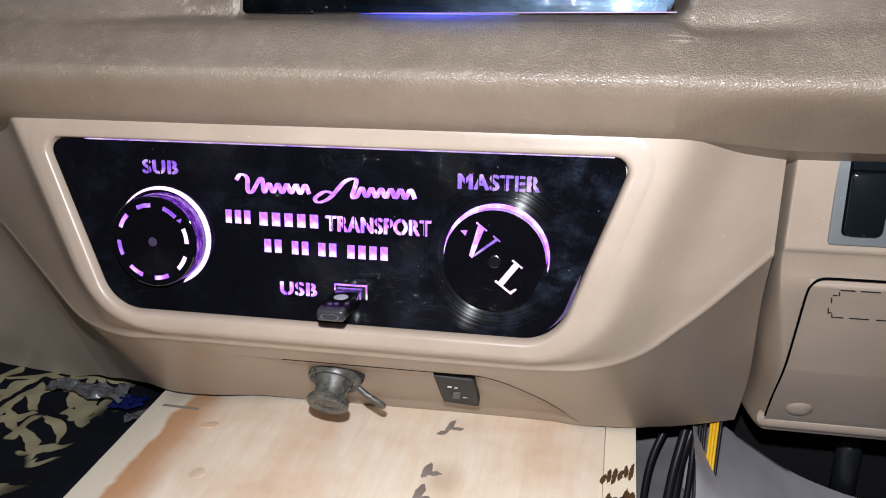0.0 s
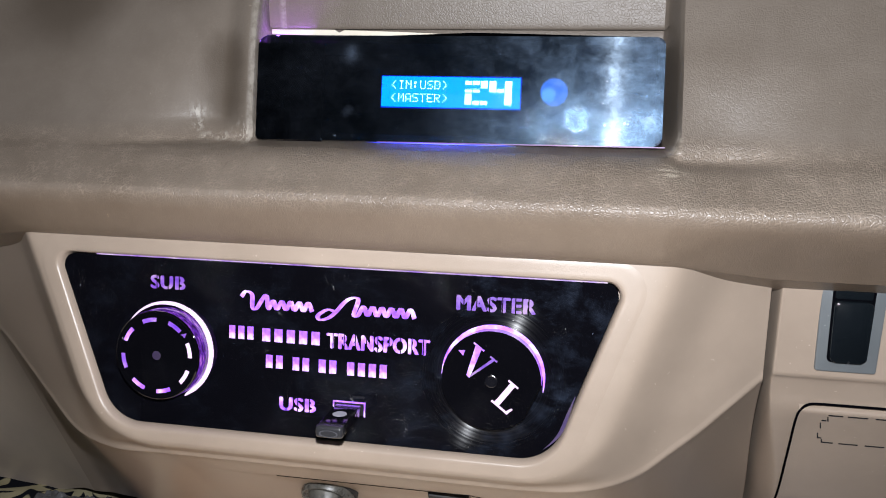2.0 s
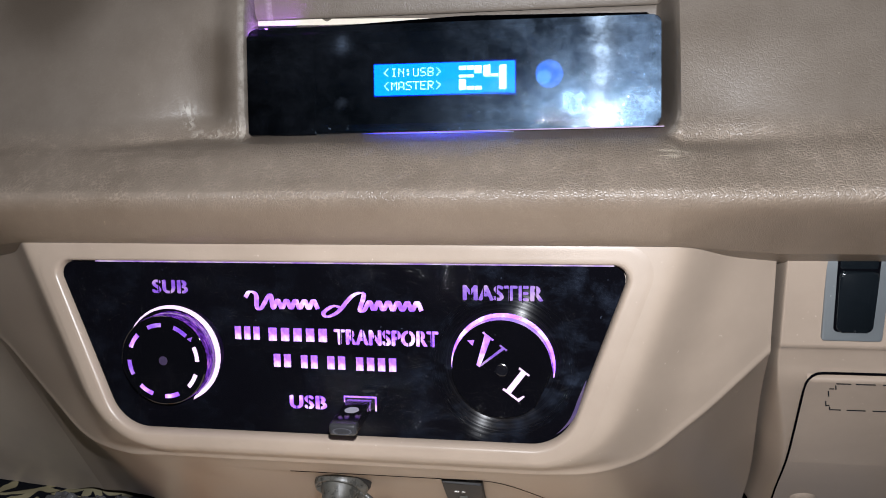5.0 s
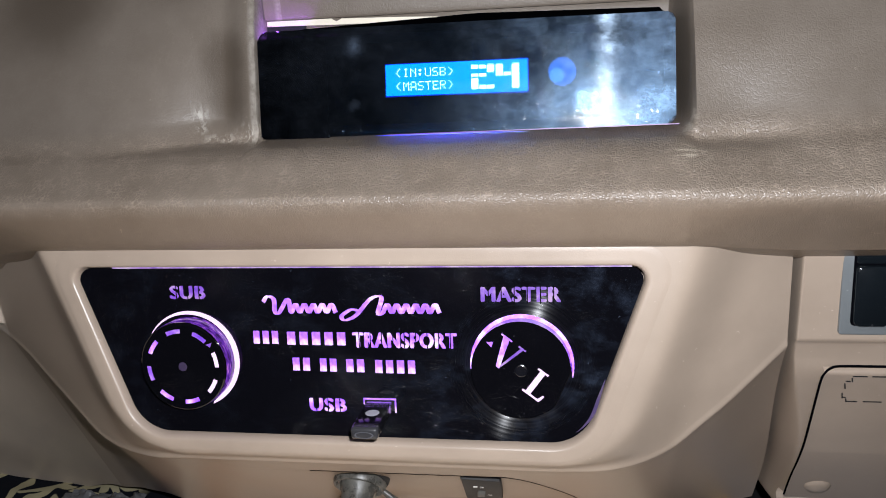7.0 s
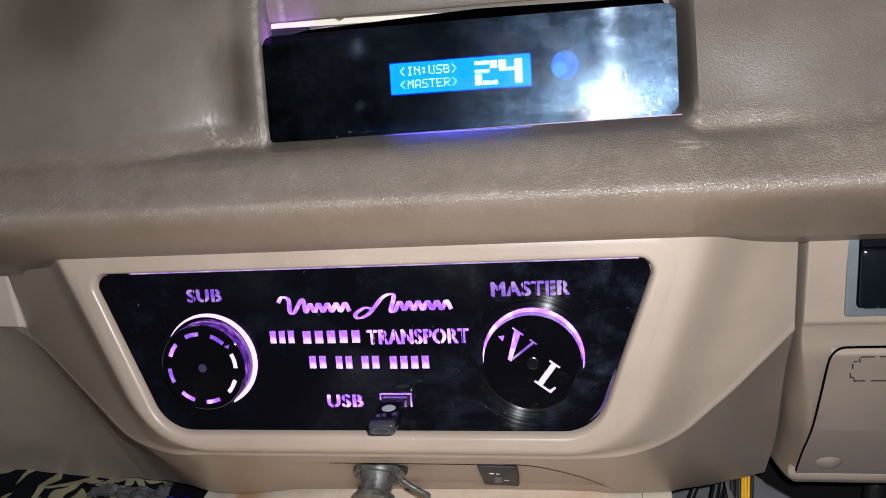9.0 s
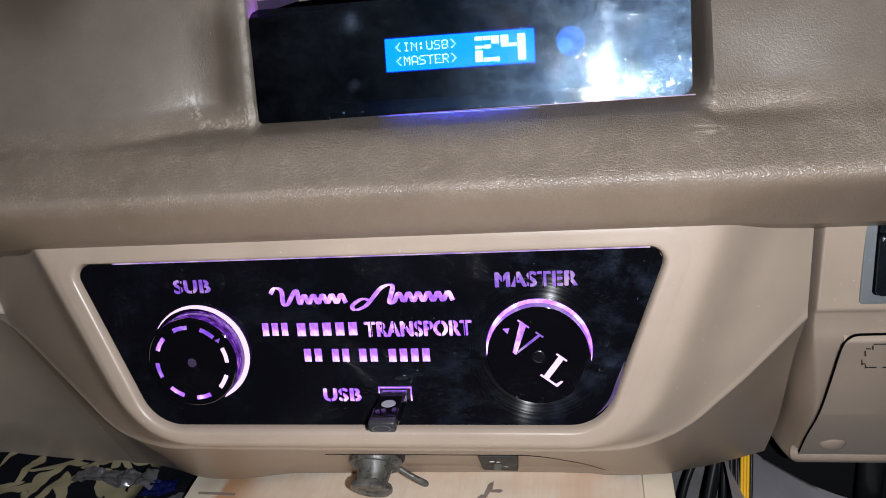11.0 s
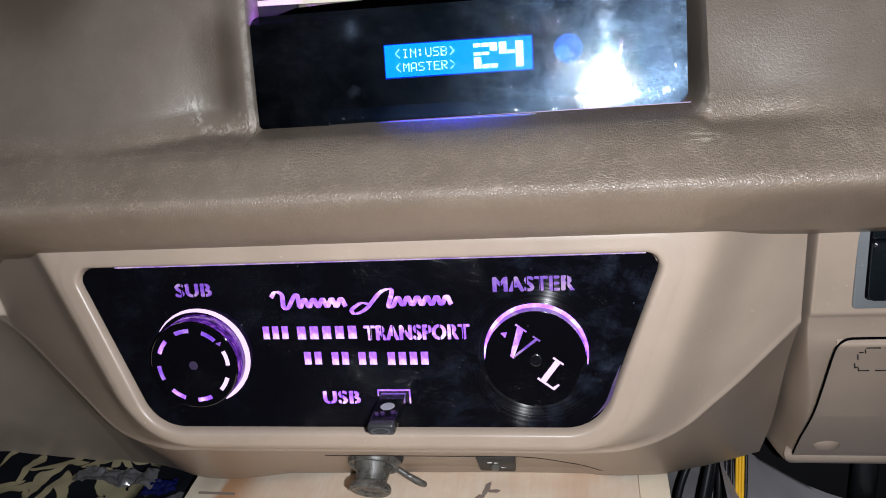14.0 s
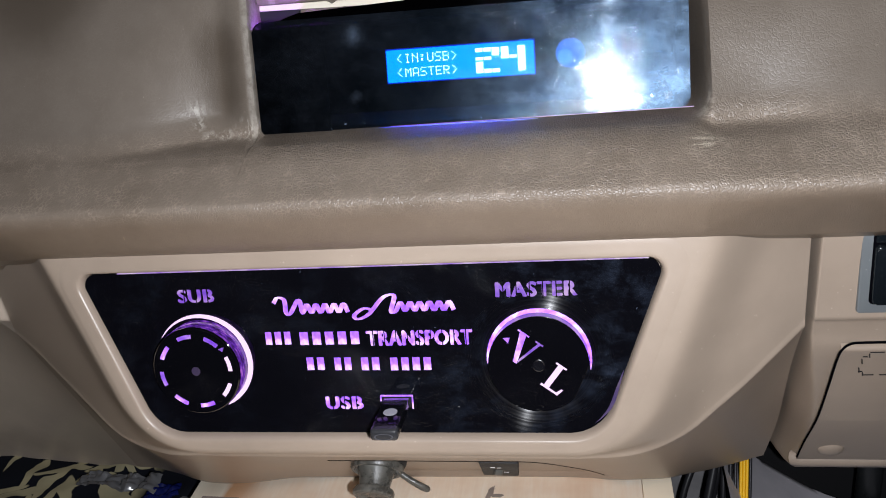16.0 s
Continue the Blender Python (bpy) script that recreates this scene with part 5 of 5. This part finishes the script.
YELLOW = plastic("yellow_cable_sheath", (0.75, 0.42, 0.01), 0.4, 0.1)
BLACKC = plastic("black_cable_sheath", (0.012, 0.012, 0.014), 0.35, 0.1)
for dx, mat, lab, r, top in ((0.0, YELLOW, "yellow insulated cable hanging below the dashboard", 0.0010, 0.0), (0.0019, YELLOW, "yellow insulated cable hanging below the dashboard", 0.0010, 0.002), (0.0038, YELLOW, "yellow insulated cable hanging below the dashboard", 0.0009, 0.0),
                             (-0.0035, BLACKC, "black insulated cable hanging below the dashboard", 0.0011, 0.0), (-0.0065, BLACKC, "black insulated cable hanging below the dashboard", 0.0014, 0.004), (0.0058, BLACKC, "black insulated cable hanging below the dashboard", 0.0010, 0.0)):
    bmw = tube(bend([(0.0680 + dx, 0.512, 0.657 + top), (0.0684 + dx, 0.492, 0.634), (0.0674 + dx, 0.474, 0.611), (0.0636 + 0.9 * dx, 0.446, 0.583), (0.0590 + 0.7 * dx, 0.408, 0.550), (0.0575 + dx, 0.37, 0.518), (0.054 + dx, 0.345, 0.48), (0.052 + dx, 0.335, 0.4425)], 8), r)
    w = part("cable", bmw, mat, smooth=60)
    tagged(w, lab, "cable", "cables below the dashboard")

footwell = part("footwell_floor", box(0.70, 0.50, 0.04, 0.002, (0.375, 0.34, 0.420)), DARK, smooth=40)
tagged(footwell, "dark footwell floor beside the engine cover", "floor", kind="structure")
for (hx, hy), hr, lean in (((0.034, 0.500), 0.0024, 0.012), ((0.046, 0.480), 0.0030, 0.004), ((0.0535, 0.505), 0.0036, 0.009), ((0.0585, 0.490), 0.0020, -0.003)):
    hose = part("hose", tube(bend([(hx + 0.010 + lean, hy + 0.03, 0.66), (hx + 0.006 + lean, hy + 0.010, 0.60), (hx, hy - 0.012, 0.555), (hx - 0.004, hy - 0.030, 0.51), (hx - 0.002, hy - 0.05, 0.4405)], 8), hr, 12), BLACKC, smooth=60)
    tagged(hose, "thin black rubber hose under the dashboard", "hose", "hoses under the dashboard")

DUCTM = plastic("grey_moulded_plastic", (0.44, 0.42, 0.445), 0.6, 0.3, 0.2)
DUCT_EDGE = bend([(0.056, 0.512, 0.600, ), (0.070, 0.516, 0.580), (0.094, 0.520, 0.559), (0.1295, 0.520, 0.5358), (0.1640, 0.520, 0.5225), (0.185, 0.520, 0.518)], 8)


def duct_point(a, b):
    """A sloping cover that swells towards the seat and drops behind its upper edge."""
    p = DUCT_EDGE[round(a * (len(DUCT_EDGE) - 1))]
    if b < 0.12:
        return Vector((p.x + 0.004, p.y + 0.012 * (1 - b / 0.12), p.z - 0.09 * (1 - b / 0.12) ** 1.5))
    t = (b - 0.12) / 0.88
    return Vector((p.x - 0.004 * t, p.y - 0.20 * t, p.z - 0.012 * t - (p.z - 0.4405 - 0.012) * smoothstep(0.45, 1.0, t) + 0.008 * math.sin(math.pi * t) * (1 - a)))


duct = thing("floor_duct", "grey moulded duct cover beside the cables", "duct")
part("cover", grid(len(DUCT_EDGE) - 1, 50, duct_point), DUCTM, duct, smooth=60)
part("rear_panel", box(0.085, 0.006, 0.215, 0.002, (0.0450, 0.545, 0.548)), plastic("dusty_grey_panel", (0.20, 0.195, 0.20), 0.6, 0.3, 0.35), duct, "dusty grey panel behind the hoses", 40)
lever = thing("floor_lever", "black lever with a pale collar in the footwell", "lever", pose(0.1680, 0.535, 0.4402))
part("boot", lathe([(0.022, 0.0), (0.017, 0.02), (0.012, 0.038), (0.009, 0.054)], 32), RUBBER, lever, smooth=40)
part("collar", lathe([(0.0085, 0.054), (0.0092, 0.057), (0.0092, 0.068), (0.0080, 0.071)], 32), plastic("pale_collar", (0.46, 0.42, 0.36), 0.5), lever, "pale collar", 40)
part("grip", lathe([(0.0075, 0.071), (0.0085, 0.075), (0.0085, 0.108), (0.0070, 0.115), (0.0035, 0.118)], 32), BLACKPL, lever, "black grip", 40)


def crumpled(sx, sy, rise, seed, n=26):
    """A crushed thin sheet with sharp folds."""
    def f(a, b):
        x, y = (a - 0.5) * sx, (b - 0.5) * sy
        h = abs(noise.noise((x * 60 + seed, y * 60, seed))) + 0.5 * abs(noise.noise((x * 150, y * 150 + seed, 2.0 * seed)))
        return Vector((x + 0.003 * noise.noise((y * 80, seed, x * 40)), y + 0.003 * noise.noise((x * 80, y * 30, seed)), 0.001 + rise * h))
    return grid(n, n, f)


BLUEFOIL = plastic("blue_wrapper_film", (0.003, 0.006, 0.06), 0.25, 0.1, 0.3)
CLEAR = plastic("cloudy_plastic_film", (0.10, 0.10, 0.105), 0.2, 0.1, 0.3)
wrap = part("wrapper", crumpled(0.022, 0.014, 0.008, 1.0), BLUEFOIL, smooth=30)
wrap.matrix_basis = pose(-0.3120, 0.4370, 0.5920, 0, 0, 15)
tagged(wrap, "crumpled blue wrapper lying on the cloth", "wrapper")
film = part("plastic_bag", crumpled(0.062, 0.016, 0.008, 4.0, 40), CLEAR, smooth=30)
film.matrix_basis = pose(-0.3480, 0.4470, 0.5920, 0, 0, -6)
tagged(film, "crumpled cloudy plastic bag on the cloth", "bag")
crumb = part("paper_scrap", crumpled(0.020, 0.012, 0.006, 7.0, 16), CLEAR, smooth=30)
crumb.matrix_basis = pose(-0.2980, 0.4300, 0.5880, 0, 0, 30)
tagged(crumb, "small crumpled pale scrap beside the board", "scrap")

# ---------------------------------------------------------------- cab shell round the camera
for name, sx, sy, sz, at, lab in (("floor", 2.5, 2.4, 0.05, (0, -0.3, -0.025), "dark cab floor"), ("ceiling", 2.5, 2.4, 0.05, (0, -0.3, 1.725), "grey cab ceiling"),
                                  ("wall_rear", 2.5, 0.05, 1.7, (0, -1.475, 0.85), "grey cab rear wall"), ("wall_front", 2.5, 0.05, 1.7, (0, 0.875, 0.85), "dark cab front wall"),
                                  ("wall_left", 0.05, 2.3, 1.7, (-1.225, -0.3, 0.85), "grey cab side wall"), ("wall_right", 0.05, 2.3, 1.7, (1.225, -0.3, 0.85), "grey cab side wall")):
    tagged(part(name, box(sx, sy, sz, 0, at), SHELL), lab, "wall" if "wall" in name else name, kind="structure")
